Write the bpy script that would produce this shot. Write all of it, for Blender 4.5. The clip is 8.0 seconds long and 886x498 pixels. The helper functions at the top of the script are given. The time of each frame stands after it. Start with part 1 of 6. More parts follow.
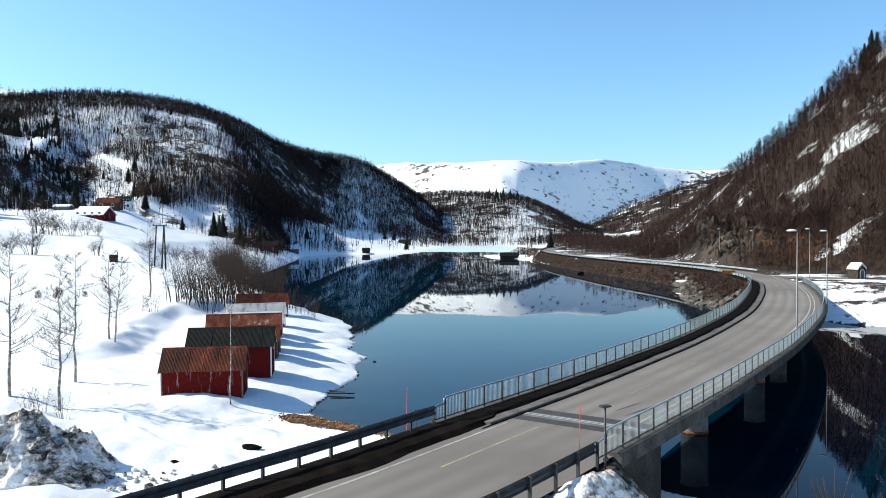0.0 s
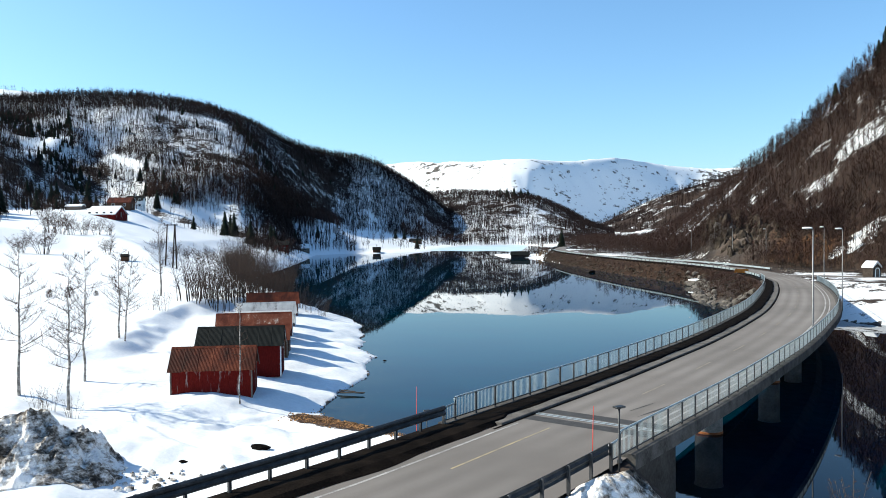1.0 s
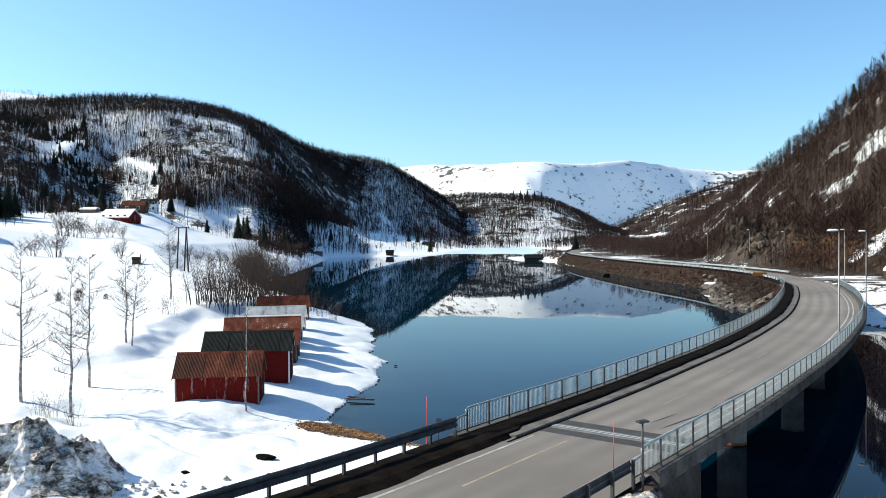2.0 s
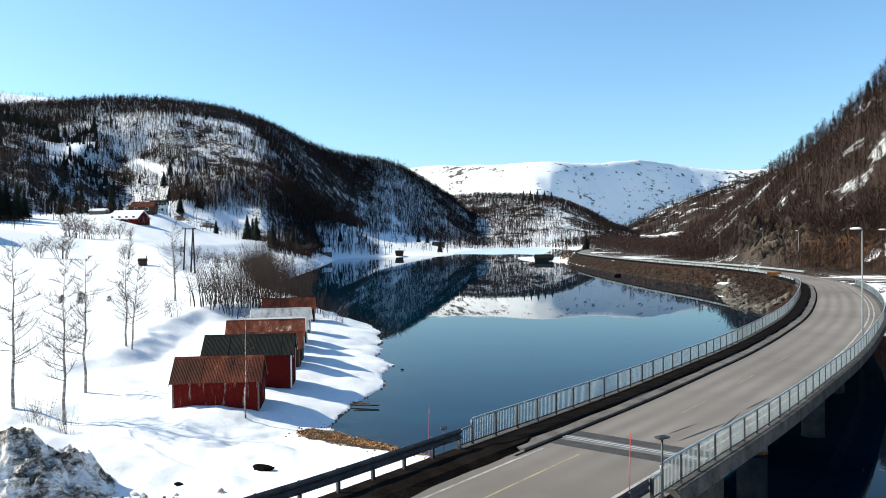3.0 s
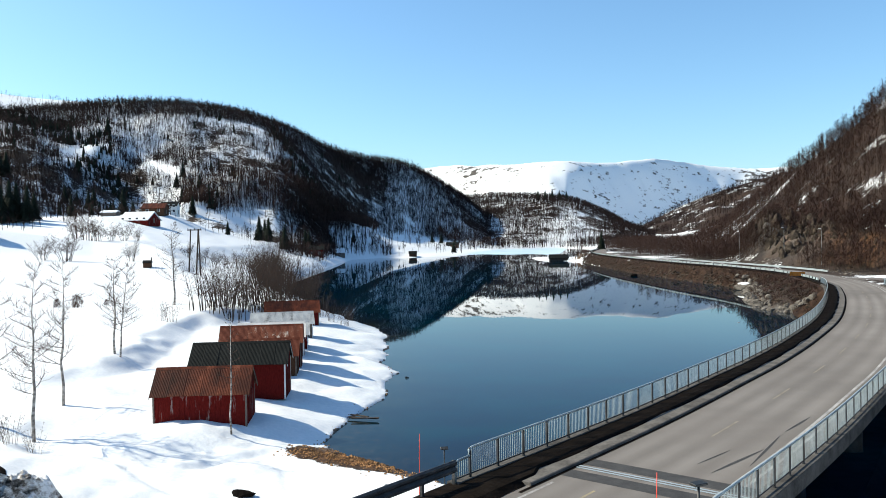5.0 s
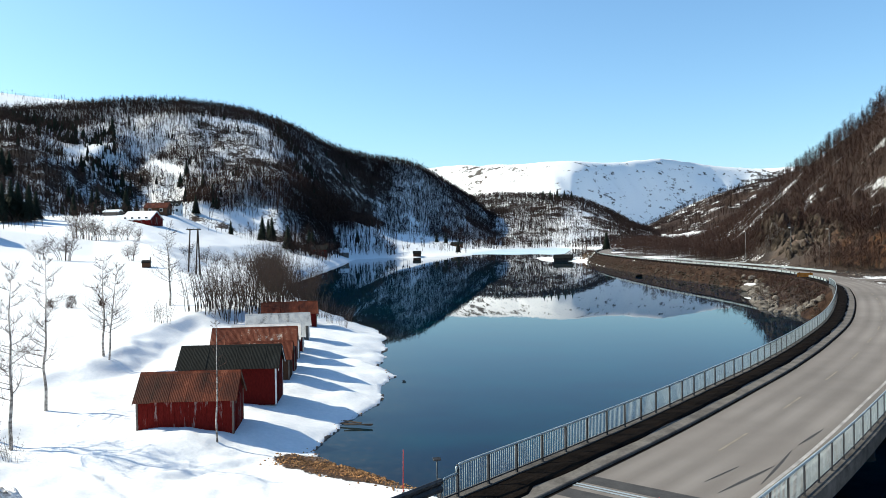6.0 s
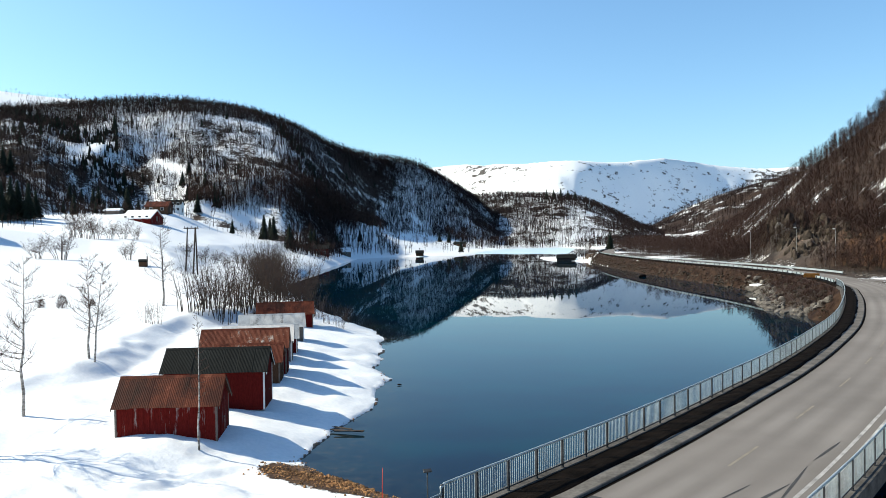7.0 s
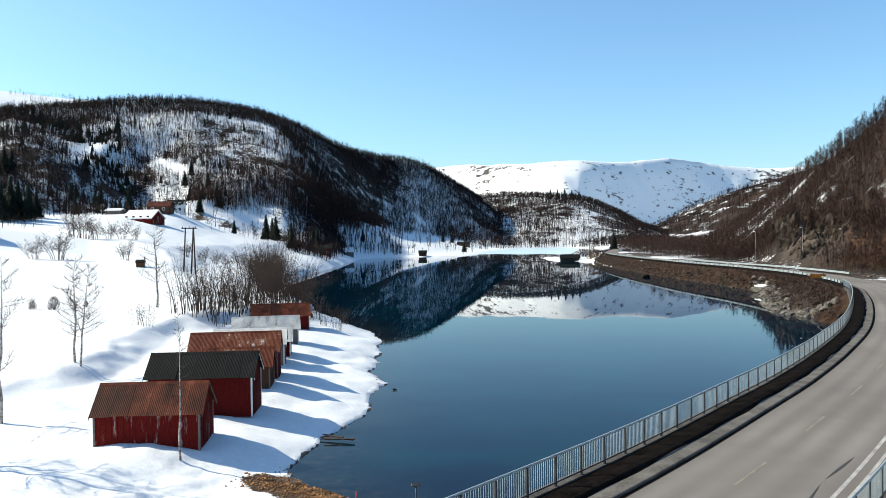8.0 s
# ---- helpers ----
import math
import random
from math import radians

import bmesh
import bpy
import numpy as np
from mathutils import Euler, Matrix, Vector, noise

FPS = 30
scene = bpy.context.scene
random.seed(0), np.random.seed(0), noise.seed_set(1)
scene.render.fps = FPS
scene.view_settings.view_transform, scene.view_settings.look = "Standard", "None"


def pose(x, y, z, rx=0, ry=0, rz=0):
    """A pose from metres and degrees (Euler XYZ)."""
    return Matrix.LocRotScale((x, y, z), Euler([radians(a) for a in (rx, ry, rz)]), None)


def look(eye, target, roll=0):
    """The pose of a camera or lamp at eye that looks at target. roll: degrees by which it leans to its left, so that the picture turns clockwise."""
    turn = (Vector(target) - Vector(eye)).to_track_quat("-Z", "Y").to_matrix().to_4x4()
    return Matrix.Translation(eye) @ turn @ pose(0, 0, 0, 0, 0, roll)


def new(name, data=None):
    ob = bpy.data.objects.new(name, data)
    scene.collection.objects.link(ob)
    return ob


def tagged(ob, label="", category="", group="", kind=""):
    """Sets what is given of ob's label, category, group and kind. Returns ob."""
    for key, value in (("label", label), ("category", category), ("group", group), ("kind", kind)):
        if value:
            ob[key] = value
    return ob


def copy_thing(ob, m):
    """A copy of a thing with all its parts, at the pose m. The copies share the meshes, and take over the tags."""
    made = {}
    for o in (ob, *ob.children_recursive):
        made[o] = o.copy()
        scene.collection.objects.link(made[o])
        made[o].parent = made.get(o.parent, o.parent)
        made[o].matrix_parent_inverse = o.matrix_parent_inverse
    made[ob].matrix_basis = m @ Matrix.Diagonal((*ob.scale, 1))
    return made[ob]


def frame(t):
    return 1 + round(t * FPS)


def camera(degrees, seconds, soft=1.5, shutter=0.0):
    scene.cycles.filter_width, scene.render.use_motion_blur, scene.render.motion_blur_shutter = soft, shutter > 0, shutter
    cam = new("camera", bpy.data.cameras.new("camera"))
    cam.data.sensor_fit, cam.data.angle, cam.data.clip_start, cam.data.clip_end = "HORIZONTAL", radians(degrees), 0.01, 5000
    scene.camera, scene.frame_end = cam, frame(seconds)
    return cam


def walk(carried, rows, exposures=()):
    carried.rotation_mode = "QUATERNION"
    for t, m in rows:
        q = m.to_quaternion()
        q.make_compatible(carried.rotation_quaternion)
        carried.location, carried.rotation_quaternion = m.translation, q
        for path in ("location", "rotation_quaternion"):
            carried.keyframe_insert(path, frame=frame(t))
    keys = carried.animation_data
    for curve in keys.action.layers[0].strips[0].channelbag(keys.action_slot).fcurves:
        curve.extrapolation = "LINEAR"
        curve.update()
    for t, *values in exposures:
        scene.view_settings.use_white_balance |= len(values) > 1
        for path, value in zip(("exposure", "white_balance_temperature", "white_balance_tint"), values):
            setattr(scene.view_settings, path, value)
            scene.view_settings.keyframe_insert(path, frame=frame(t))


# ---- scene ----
cam = camera(58.5, 8.0, soft=0.75)
PATH = [
    (0, (-0.503, -0.989, 13.15), (-0.589, 1.009, 13.117), -0.3),
    (0.5, (-0.517, -0.89, 13.116), (-0.614, 1.108, 13.075), -0.3),
    (1, (-0.499, -0.438, 13.08), (-0.612, 1.558, 13.045), -0.4),
    (1.5, (-0.522, 0.361, 13.061), (-0.653, 2.356, 13.032), -0.4),
    (3, (-0.38, 3.395, 13.019), (-0.552, 5.388, 12.993), -0.6),
    (3.5, (-0.286, 4.479, 13.009), (-0.469, 6.47, 12.984), -0.7),
    (4, (-0.205, 5.562, 13.01), (-0.396, 7.553, 12.985), -0.7),
    (4.5, (-0.111, 6.804, 12.973), (-0.312, 8.794, 12.948), -0.8),
    (6, (0.421, 10.01, 12.982), (0.199, 11.997, 12.957), -0.8),
    (6.5, (0.63, 11.147, 13.001), (0.402, 13.134, 12.975), -0.7),
    (7, (0.747, 12.318, 12.919), (0.516, 14.305, 12.893), -0.7),
    (7.5, (0.937, 13.383, 12.898), (0.702, 15.369, 12.873), -0.8),
    (8, (1.173, 14.34, 12.967), (0.932, 16.325, 12.941), -0.7),
]
walk(cam, [(t, look(eye, target, roll)) for t, eye, target, roll in PATH], [(0.0, 0.86, 5600, 4), (3.0, 0.86, 5780, 4), (8.0, 0.86, 5840, 4)])

# ---- world, sun, exposure ----
SUN_EL = radians(37)
SUN_FROM = Vector((-1.0, 0.08, 0)).normalized()          # the way to the sun, on the map
world = bpy.data.worlds.new("sky")
scene.world = world
world.use_nodes = True
wn = world.node_tree.nodes
sky = wn.new("ShaderNodeTexSky")
sky.sky_type = "NISHITA"
sky.sun_disc = False
sky.sun_elevation = SUN_EL
sky.sun_rotation = math.atan2(SUN_FROM.x, SUN_FROM.y)
sky.air_density, sky.dust_density, sky.ozone_density = 1.0, 0.8, 1.8
wn["Background"].inputs["Strength"].default_value = 0.10
azure = wn.new("ShaderNodeMix")                          # the clear mountain sky's deeper blue
azure.data_type, azure.blend_type = "RGBA", "MULTIPLY"
azure.inputs["Factor"].default_value, azure.inputs["B"].default_value = 1.0, (0.88, 1.0, 1.03, 1.0)
world.node_tree.links.new(sky.outputs[0], azure.inputs["A"])
world.node_tree.links.new(azure.outputs["Result"], wn["Background"].inputs["Color"])
sun = new("sun", bpy.data.lights.new("sun", "SUN"))
sun.data.energy, sun.data.angle, sun.data.color = 5.0, radians(0.53), (1.0, 0.82, 0.59)
sun_at = SUN_FROM * math.cos(SUN_EL) + Vector((0, 0, math.sin(SUN_EL)))
sun.matrix_world = look(sun_at * 200, (0, 0, 0))


# ---- materials ----
class Nodes:
    """Short hand for a node tree."""
    def __init__(self, name, rough=0.8, metal=0.0, spec=0.15):
        self.m = bpy.data.materials.new(name)
        self.m.use_nodes = True
        self.t = self.m.node_tree
        self.b = self.t.nodes["Principled BSDF"]
        self.b.inputs["Roughness"].default_value = rough
        self.b.inputs["Metallic"].default_value = metal
        self.b.inputs["Specular IOR Level"].default_value = spec
        self.pos = self.t.nodes.new("ShaderNodeNewGeometry").outputs["Position"]

    def link(self, a, b):
        self.t.links.new(a, b)

    def noise(self, scale, detail=4.0, rough=0.55, stretch=None):
        n = self.t.nodes.new("ShaderNodeTexNoise")
        n.inputs["Scale"].default_value, n.inputs["Detail"].default_value, n.inputs["Roughness"].default_value = scale, detail, rough
        src = self.pos
        if stretch:
            k = self.t.nodes.new("ShaderNodeMapping")
            k.inputs["Scale"].default_value = stretch
            self.link(src, k.inputs["Vector"])
            src = k.outputs[0]
        self.link(src, n.inputs["Vector"])
        return n.outputs["Fac"]

    def ramp(self, fac, *stops):
        r = self.t.nodes.new("ShaderNodeValToRGB")
        e = r.color_ramp.elements
        while len(e) < len(stops):
            e.new(0.5)
        for k, (p, c) in zip(e, stops):
            k.position = p
            k.color = (*c, 1) if len(c) == 3 else c
        self.link(fac, r.inputs["Fac"])
        return r.outputs["Color"]

    def mix(self, fac, a, b, mode="MIX"):
        x = self.t.nodes.new("ShaderNodeMix")
        x.data_type, x.blend_type = "RGBA", mode
        for sock, v in ((x.inputs["Factor"], fac), (x.inputs["A"], a), (x.inputs["B"], b)):
            if isinstance(v, bpy.types.NodeSocket):
                self.link(v, sock)
            elif isinstance(v, tuple):
                sock.default_value = (*v, 1)
            else:
                sock.default_value = v
        return x.outputs["Result"]

    def calc(self, op, a, b=0.0, clamp=False):
        x = self.t.nodes.new("ShaderNodeMath")
        x.operation, x.use_clamp = op, clamp
        for sock, v in zip(x.inputs, (a, b)):
            if isinstance(v, bpy.types.NodeSocket):
                self.link(v, sock)
            else:
                sock.default_value = v
        return x.outputs[0]

    def attr(self, name):
        a = self.t.nodes.new("ShaderNodeAttribute")
        a.attribute_name = name
        return a.outputs["Fac"]

    def rand(self):
        return self.t.nodes.new("ShaderNodeObjectInfo").outputs["Random"]

    def island(self):
        return self.t.nodes.new("ShaderNodeNewGeometry").outputs["Random Per Island"]

    def colour(self, c):
        if isinstance(c, tuple):
            self.b.inputs["Base Color"].default_value = (*c, 1)
        else:
            self.link(c, self.b.inputs["Base Color"])

    def rough(self, s):
        self.link(s, self.b.inputs["Roughness"])

    def bump(self, h, strength=0.4, dist=0.02):
        x = self.t.nodes.new("ShaderNodeBump")
        x.inputs["Strength"].default_value, x.inputs["Distance"].default_value = strength, dist
        self.link(h, x.inputs["Height"])
        self.link(x.outputs[0], self.b.inputs["Normal"])


def plain(name, a, b, scale, rough=0.8, metal=0.0, bump=0.3, dist=0.02, stretch=None, lo=0.35, hi=0.65):
    """Two tones broken up by noise at two scales."""
    n = Nodes(name, rough, metal)
    big, small = n.noise(scale, 5, stretch=stretch), n.noise(scale * 9, 3, stretch=stretch)
    both = n.calc("ADD", n.calc("MULTIPLY", big, 0.65), n.calc("MULTIPLY", small, 0.35))
    n.colour(n.ramp(both, (lo, a), (hi, b)))
    n.bump(small, bump, dist)
    return n.m


def ground_material():
    n = Nodes("snowy_ground", 0.75, 0, 0.1)
    cover, wood, rust = n.attr("snow"), n.attr("heath"), n.attr("ochre")
    big, mid, fine = n.noise(0.06, 6), n.noise(0.5, 6, 0.6), n.noise(3.0, 5, 0.6)
    edge = n.calc("ADD", n.calc("MULTIPLY", n.calc("SUBTRACT", mid, 0.5), 0.9), n.calc("MULTIPLY", n.calc("SUBTRACT", fine, 0.5), 0.5))
    edge = n.calc("ADD", edge, n.calc("MULTIPLY", n.calc("SUBTRACT", big, 0.5), 0.9))
    far = n.attr("far")
    coarse = n.calc("ADD", n.calc("MULTIPLY", n.calc("SUBTRACT", n.noise(0.022, 8, 0.68, (1, 1, 2.2)), 0.5), 2.1), n.calc("MULTIPLY", edge, 0.15))
    edge = n.calc("ADD", n.calc("MULTIPLY", edge, n.calc("SUBTRACT", 1.0, far)), n.calc("MULTIPLY", coarse, far))
    mask = n.ramp(n.calc("ADD", cover, edge), (0.44, (0, 0, 0)), (0.56, (1, 1, 1)))
    snow = n.ramp(fine, (0.3, (0.64, 0.68, 0.71)), (0.7, (0.74, 0.76, 0.78)))
    soil = n.ramp(mid, (0.25, (0.007, 0.004, 0.003)), (0.5, (0.024, 0.014, 0.009)), (0.75, (0.060, 0.037, 0.023)))
    rock = n.ramp(fine, (0.3, (0.03, 0.029, 0.028)), (0.7, (0.17, 0.165, 0.158)))
    ochre = n.ramp(fine, (0.3, (0.018, 0.010, 0.006)), (0.52, (0.085, 0.042, 0.018)), (0.72, (0.25, 0.125, 0.05)))
    bare = n.mix(rust, n.mix(wood, rock, soil), ochre)
    n.colour(n.mix(mask, bare, snow))
    rl = n.mix(mask, (0.9, 0.9, 0.9), (0.55, 0.55, 0.55))
    n.rough(rl)
    n.bump(n.calc("ADD", n.calc("MULTIPLY", mid, 0.7), n.calc("MULTIPLY", fine, 0.3)), 0.35, 0.25)
    return n.m


def water_material():
    n = Nodes("fjord_water", 0.012, 0, 0.13)
    n.b.inputs["IOR"].default_value = 1.33
    tone, fine = n.noise(0.09, 5, 0.6, (1, 1.7, 1)), n.noise(1.6, 4, 0.6)
    deep = n.ramp(tone, (0.36, (0.0001, 0.0040, 0.0150)), (0.52, (0.0001, 0.0105, 0.0225)), (0.68, (0.0002, 0.0170, 0.0270)))
    bed = n.ramp(fine, (0.3, (0.004, 0.006, 0.007)), (0.55, (0.020, 0.022, 0.020)), (0.75, (0.070, 0.048, 0.026)))
    n.colour(n.mix(n.calc("MULTIPLY", n.attr("shallow"), n.ramp(tone, (0.3, (0.25, 0.25, 0.25)), (0.7, (0.9, 0.9, 0.9)))), deep, bed))
    a, c = n.noise(0.9, 2, 0.5, (1, 0.45, 1)), n.noise(0.12, 2)
    n.bump(n.calc("ADD", n.calc("MULTIPLY", a, 0.3), c), 0.06, 0.05)
    return n.m


def asphalt_material():
    n = Nodes("worn_asphalt", 0.85, 0, 0.15)
    big, fine = n.noise(0.10, 7, 0.6), n.noise(40, 3)
    both = n.calc("ADD", n.calc("MULTIPLY", big, 0.6), n.calc("MULTIPLY", fine, 0.4))
    base = n.ramp(both, (0.3, (0.098, 0.090, 0.083)), (0.7, (0.172, 0.158, 0.146)))
    track = n.attr("wheel")
    n.colour(n.mix(n.calc("MULTIPLY", n.calc("MULTIPLY", track, n.ramp(n.noise(0.07, 4), (0.35, (0, 0, 0)), (0.65, (1, 1, 1)))), 0.65), base, (0.235, 0.222, 0.207)))
    n.bump(fine, 0.3, 0.01)
    return n.m


def boards_material(name, a, b, worn, amount):
    """Painted vertical boards, faded and peeling in streaks."""
    n = Nodes(name, 0.85, 0, 0.08)
    streak, fine = n.noise(2.2, 6, 0.65, (1, 1, 0.16)), n.noise(14, 4, 0.6, (1, 1, 0.3))
    paint = n.ramp(fine, (0.3, a), (0.7, b))
    n.colour(n.mix(n.ramp(streak, (amount, (0, 0, 0)), (amount + 0.07, (1, 1, 1))), paint, worn))
    n.bump(fine, 0.4, 0.01)
    return n.m


def sheet_material(name, stops, rough=0.65, metal=0.0):
    """Corrugated sheet, each sheet with its own tint, stained along its fall."""
    n = Nodes(name, rough, metal, 0.08)
    streak, fine = n.noise(0.9, 6, 0.6, (1.2, 0.5, 0.5)), n.noise(9, 4)
    k = n.calc("ADD", n.calc("MULTIPLY", streak, 0.64), n.calc("ADD", n.calc("MULTIPLY", fine, 0.26), n.calc("MULTIPLY", n.rand(), 0.10)))
    n.colour(n.ramp(k, *stops))
    n.bump(fine, 0.3, 0.01)
    return n.m


def dirty_snow_material():
    n = Nodes("dirty_ploughed_snow", 0.85)
    big, mid, fine = n.noise(0.55, 6, 0.6), n.noise(2.2, 5, 0.6, (1, 1, 2.2)), n.noise(9, 4, 0.6)
    k = n.calc("ADD", n.calc("MULTIPLY", big, 0.5), n.calc("ADD", n.calc("MULTIPLY", mid, 0.35), n.calc("MULTIPLY", fine, 0.15)))
    n.colour(n.ramp(k, (0.38, (0.014, 0.012, 0.010)), (0.44, (0.11, 0.095, 0.078)), (0.49, (0.42, 0.39, 0.35)), (0.55, (0.78, 0.77, 0.75))))
    n.bump(n.calc("ADD", mid, fine), 0.8, 0.10)
    return n.m


GROUND = ground_material()
WATER = water_material()
ASPHALT = asphalt_material()
PATCH = plain("dark_asphalt_patch", (0.035, 0.035, 0.036), (0.06, 0.06, 0.06), 2.0, 0.8)
# near-black grit; also the colour of the shadow line painted beside the kerb
GRIT_SHADE = plain("dark_grit_and_shade", (0.0015, 0.0013, 0.0012), (0.013, 0.010, 0.008), 1.3, 0.97, bump=0.6, dist=0.05)
GRIT_SHADE.node_tree.nodes["Principled BSDF"].inputs["Specular IOR Level"].default_value = 0.03
LINE_WHITE = plain("worn_white_paint", (0.16, 0.155, 0.15), (0.42, 0.415, 0.40), 1.2, 0.7)
LINE_FAINT = plain("nearly_worn_off_paint", (0.145, 0.13, 0.11), (0.215, 0.195, 0.155), 1.6, 0.8)
LINE_YELLOW = plain("worn_yellow_paint", (0.17, 0.152, 0.125), (0.34, 0.285, 0.165), 1.2, 0.7)
# concrete with the deep shade under the bridge put into its colour
SHADE_CONCRETE = plain("shade_darkened_concrete", (0.012, 0.011, 0.010), (0.055, 0.052, 0.048), 0.8, 0.9, bump=0.4)
CONCRETE = plain("weathered_concrete", (0.17, 0.164, 0.157), (0.40, 0.39, 0.37), 0.8, 0.85, bump=0.4)
KERB = plain("worn_kerb_concrete", (0.055, 0.051, 0.047), (0.145, 0.136, 0.125), 0.9, 0.9, bump=0.4)
# beam concrete darkened to hold the shade of the outer face
SHADE_BEAM = plain("shade_darkened_beam_concrete", (0.030, 0.028, 0.026), (0.105, 0.10, 0.094), 1.2, 0.9, bump=0.4)
RUST_BAND = plain("rusty_band", (0.10, 0.035, 0.015), (0.24, 0.10, 0.04), 3.0, 0.9)
STEEL = plain("galvanised_steel", (0.27, 0.32, 0.335), (0.42, 0.475, 0.49), 3.0, 0.5, 0.4, bump=0.15)
STEEL_DARK = plain("dull_steel", (0.035, 0.037, 0.040), (0.085, 0.088, 0.092), 3.0, 0.6, 0.5, bump=0.15)
LAMP_STEEL = plain("grey_lamp_steel", (0.16, 0.165, 0.165), (0.27, 0.275, 0.275), 1.0, 0.5, 0.4, bump=0.1)
LAMP_HEAD = plain("pale_lamp_housing", (0.62, 0.63, 0.63), (0.75, 0.75, 0.75), 2.0, 0.4)
LENS = plain("frosted_lamp_glass", (0.55, 0.56, 0.56), (0.65, 0.66, 0.66), 4.0, 0.25)
RED_STAKE = plain("red_plastic_stake", (0.55, 0.045, 0.03), (0.68, 0.09, 0.06), 6.0, 0.5, bump=0.1)
SIGN_GREY = plain("bare_sign_metal", (0.03, 0.031, 0.032), (0.07, 0.072, 0.074), 3.0, 0.5, 0.5)
RED_BOARDS = boards_material("faded_red_boards", (0.075, 0.005, 0.004), (0.135, 0.011, 0.008), (0.28, 0.21, 0.19), 0.565)
RED_DARK = boards_material("dark_red_boards", (0.065, 0.005, 0.004), (0.115, 0.010, 0.008), (0.12, 0.08, 0.065), 0.70)
GREY_BOARDS = boards_material("grey_weathered_boards", (0.10, 0.085, 0.07), (0.20, 0.17, 0.145), (0.26, 0.24, 0.22), 0.62)
BROWN_BOARDS = boards_material("brown_stained_boards", (0.055, 0.030, 0.018), (0.10, 0.055, 0.032), (0.15, 0.12, 0.10), 0.68)
WHITE_BOARDS = boards_material("white_painted_boards", (0.66, 0.66, 0.64), (0.78, 0.78, 0.76), (0.45, 0.43, 0.40), 0.68)
ORANGE_BOARD = plain("faded_orange_board", (0.20, 0.075, 0.012), (0.36, 0.15, 0.03), 2.0, 0.8)
RUST_SHEET = sheet_material("rusty_corrugated_sheet", ((0.30, (0.010, 0.004, 0.003)), (0.45, (0.045, 0.012, 0.007)), (0.57, (0.095, 0.024, 0.011)), (0.70, (0.20, 0.075, 0.042))))
RUST_PALE = sheet_material("rusty_sheet_with_bare_zinc", ((0.30, (0.030, 0.008, 0.005)), (0.48, (0.095, 0.025, 0.013)), (0.58, (0.14, 0.050, 0.028)), (0.63, (0.36, 0.32, 0.28))))
BLACK_SHEET = sheet_material("black_green_corrugated_sheet", ((0.3, (0.004, 0.005, 0.005)), (0.55, (0.008, 0.010, 0.010)), (0.75, (0.02, 0.023, 0.023))), 0.8)
ZINC_SHEET = sheet_material("grey_zinc_sheet", ((0.35, (0.06, 0.06, 0.055)), (0.47, (0.33, 0.34, 0.34)), (0.7, (0.50, 0.52, 0.52))), 0.5, 0.2)
PALE_SHEET = sheet_material("pale_weathered_sheet", ((0.3, (0.42, 0.41, 0.39)), (0.6, (0.66, 0.65, 0.62))), 0.6)
SNOW = plain("packed_snow", (0.66, 0.69, 0.72), (0.76, 0.78, 0.80), 1.5, 0.6, bump=0.4, dist=0.06)
DIRTY_SNOW = dirty_snow_material()
GLASS = plain("dark_window_glass", (0.02, 0.025, 0.03), (0.03, 0.035, 0.04), 1.0, 0.08, bump=0.0)
BIRCH = plain("birch_bark", (0.055, 0.045, 0.038), (0.52, 0.49, 0.45), 2.6, 0.85, stretch=(1, 1, 2.2), lo=0.38, hi=0.62)
BARK = plain("grey_brown_bark", (0.045, 0.034, 0.027), (0.13, 0.10, 0.08), 2.5, 0.9)
TWIGS = plain("bare_twigs", (0.034, 0.022, 0.017), (0.080, 0.050, 0.038), 1.5, 0.9, bump=0.0)
WOOD_FAR = plain("far_bare_wood", (0.009, 0.006, 0.006), (0.040, 0.025, 0.022), 0.05, 0.95, bump=0.0)
WOOD_BROWN = plain("bare_birch_wood", (0.019, 0.0110, 0.009), (0.068, 0.040, 0.032), 0.08, 0.95, bump=0.0)
SPRUCE = plain("spruce_needles", (0.006, 0.010, 0.007), (0.020, 0.028, 0.018), 1.2, 0.9, bump=0.2)
ROCK = plain("grey_blasted_rock", (0.012, 0.010, 0.008), (0.19, 0.175, 0.155), 0.9, 0.9, bump=0.7, dist=0.08)
CLIFF = plain("dark_brown_rock_face", (0.005, 0.004, 0.003), (0.085, 0.068, 0.052), 0.7, 0.9, bump=0.9, dist=0.2)
STONE_BROWN = plain("brown_wet_stones", (0.02, 0.012, 0.007), (0.46, 0.25, 0.10), 1.3, 0.7, bump=0.5, dist=0.04)
POLE_WOOD = plain("tarred_pole_wood", (0.025, 0.020, 0.016), (0.07, 0.055, 0.045), 3.0, 0.9)


# ---- building blocks ----
def mesh_of(name, verts, faces, material, smooth=False):
    me = bpy.data.meshes.new(name)
    me.from_pydata([tuple(v) for v in verts], [], faces)
    me.materials.append(material)
    if smooth:
        me.polygons.foreach_set("use_smooth", [True] * len(me.polygons))
    me.update()
    return me


def holder(name, m, label, category, group="", kind=""):
    ob = new(name)
    ob.empty_display_size = 0.2
    ob.matrix_world = m
    return tagged(ob, label, category, group, kind)


def bit(name, me, parent, m=None, label=""):
    """A part: a mesh under a thing, placed in the thing's own space."""
    ob = new(name, me)
    ob.parent = parent
    if m is not None:
        ob.matrix_basis = m
    return tagged(ob, label)


def part(name, bm, material, parent, label="", m=None):
    me = bpy.data.meshes.new(name)
    bm.to_mesh(me)
    bm.free()
    me.materials.append(material)
    return bit(name, me, parent, m, label)


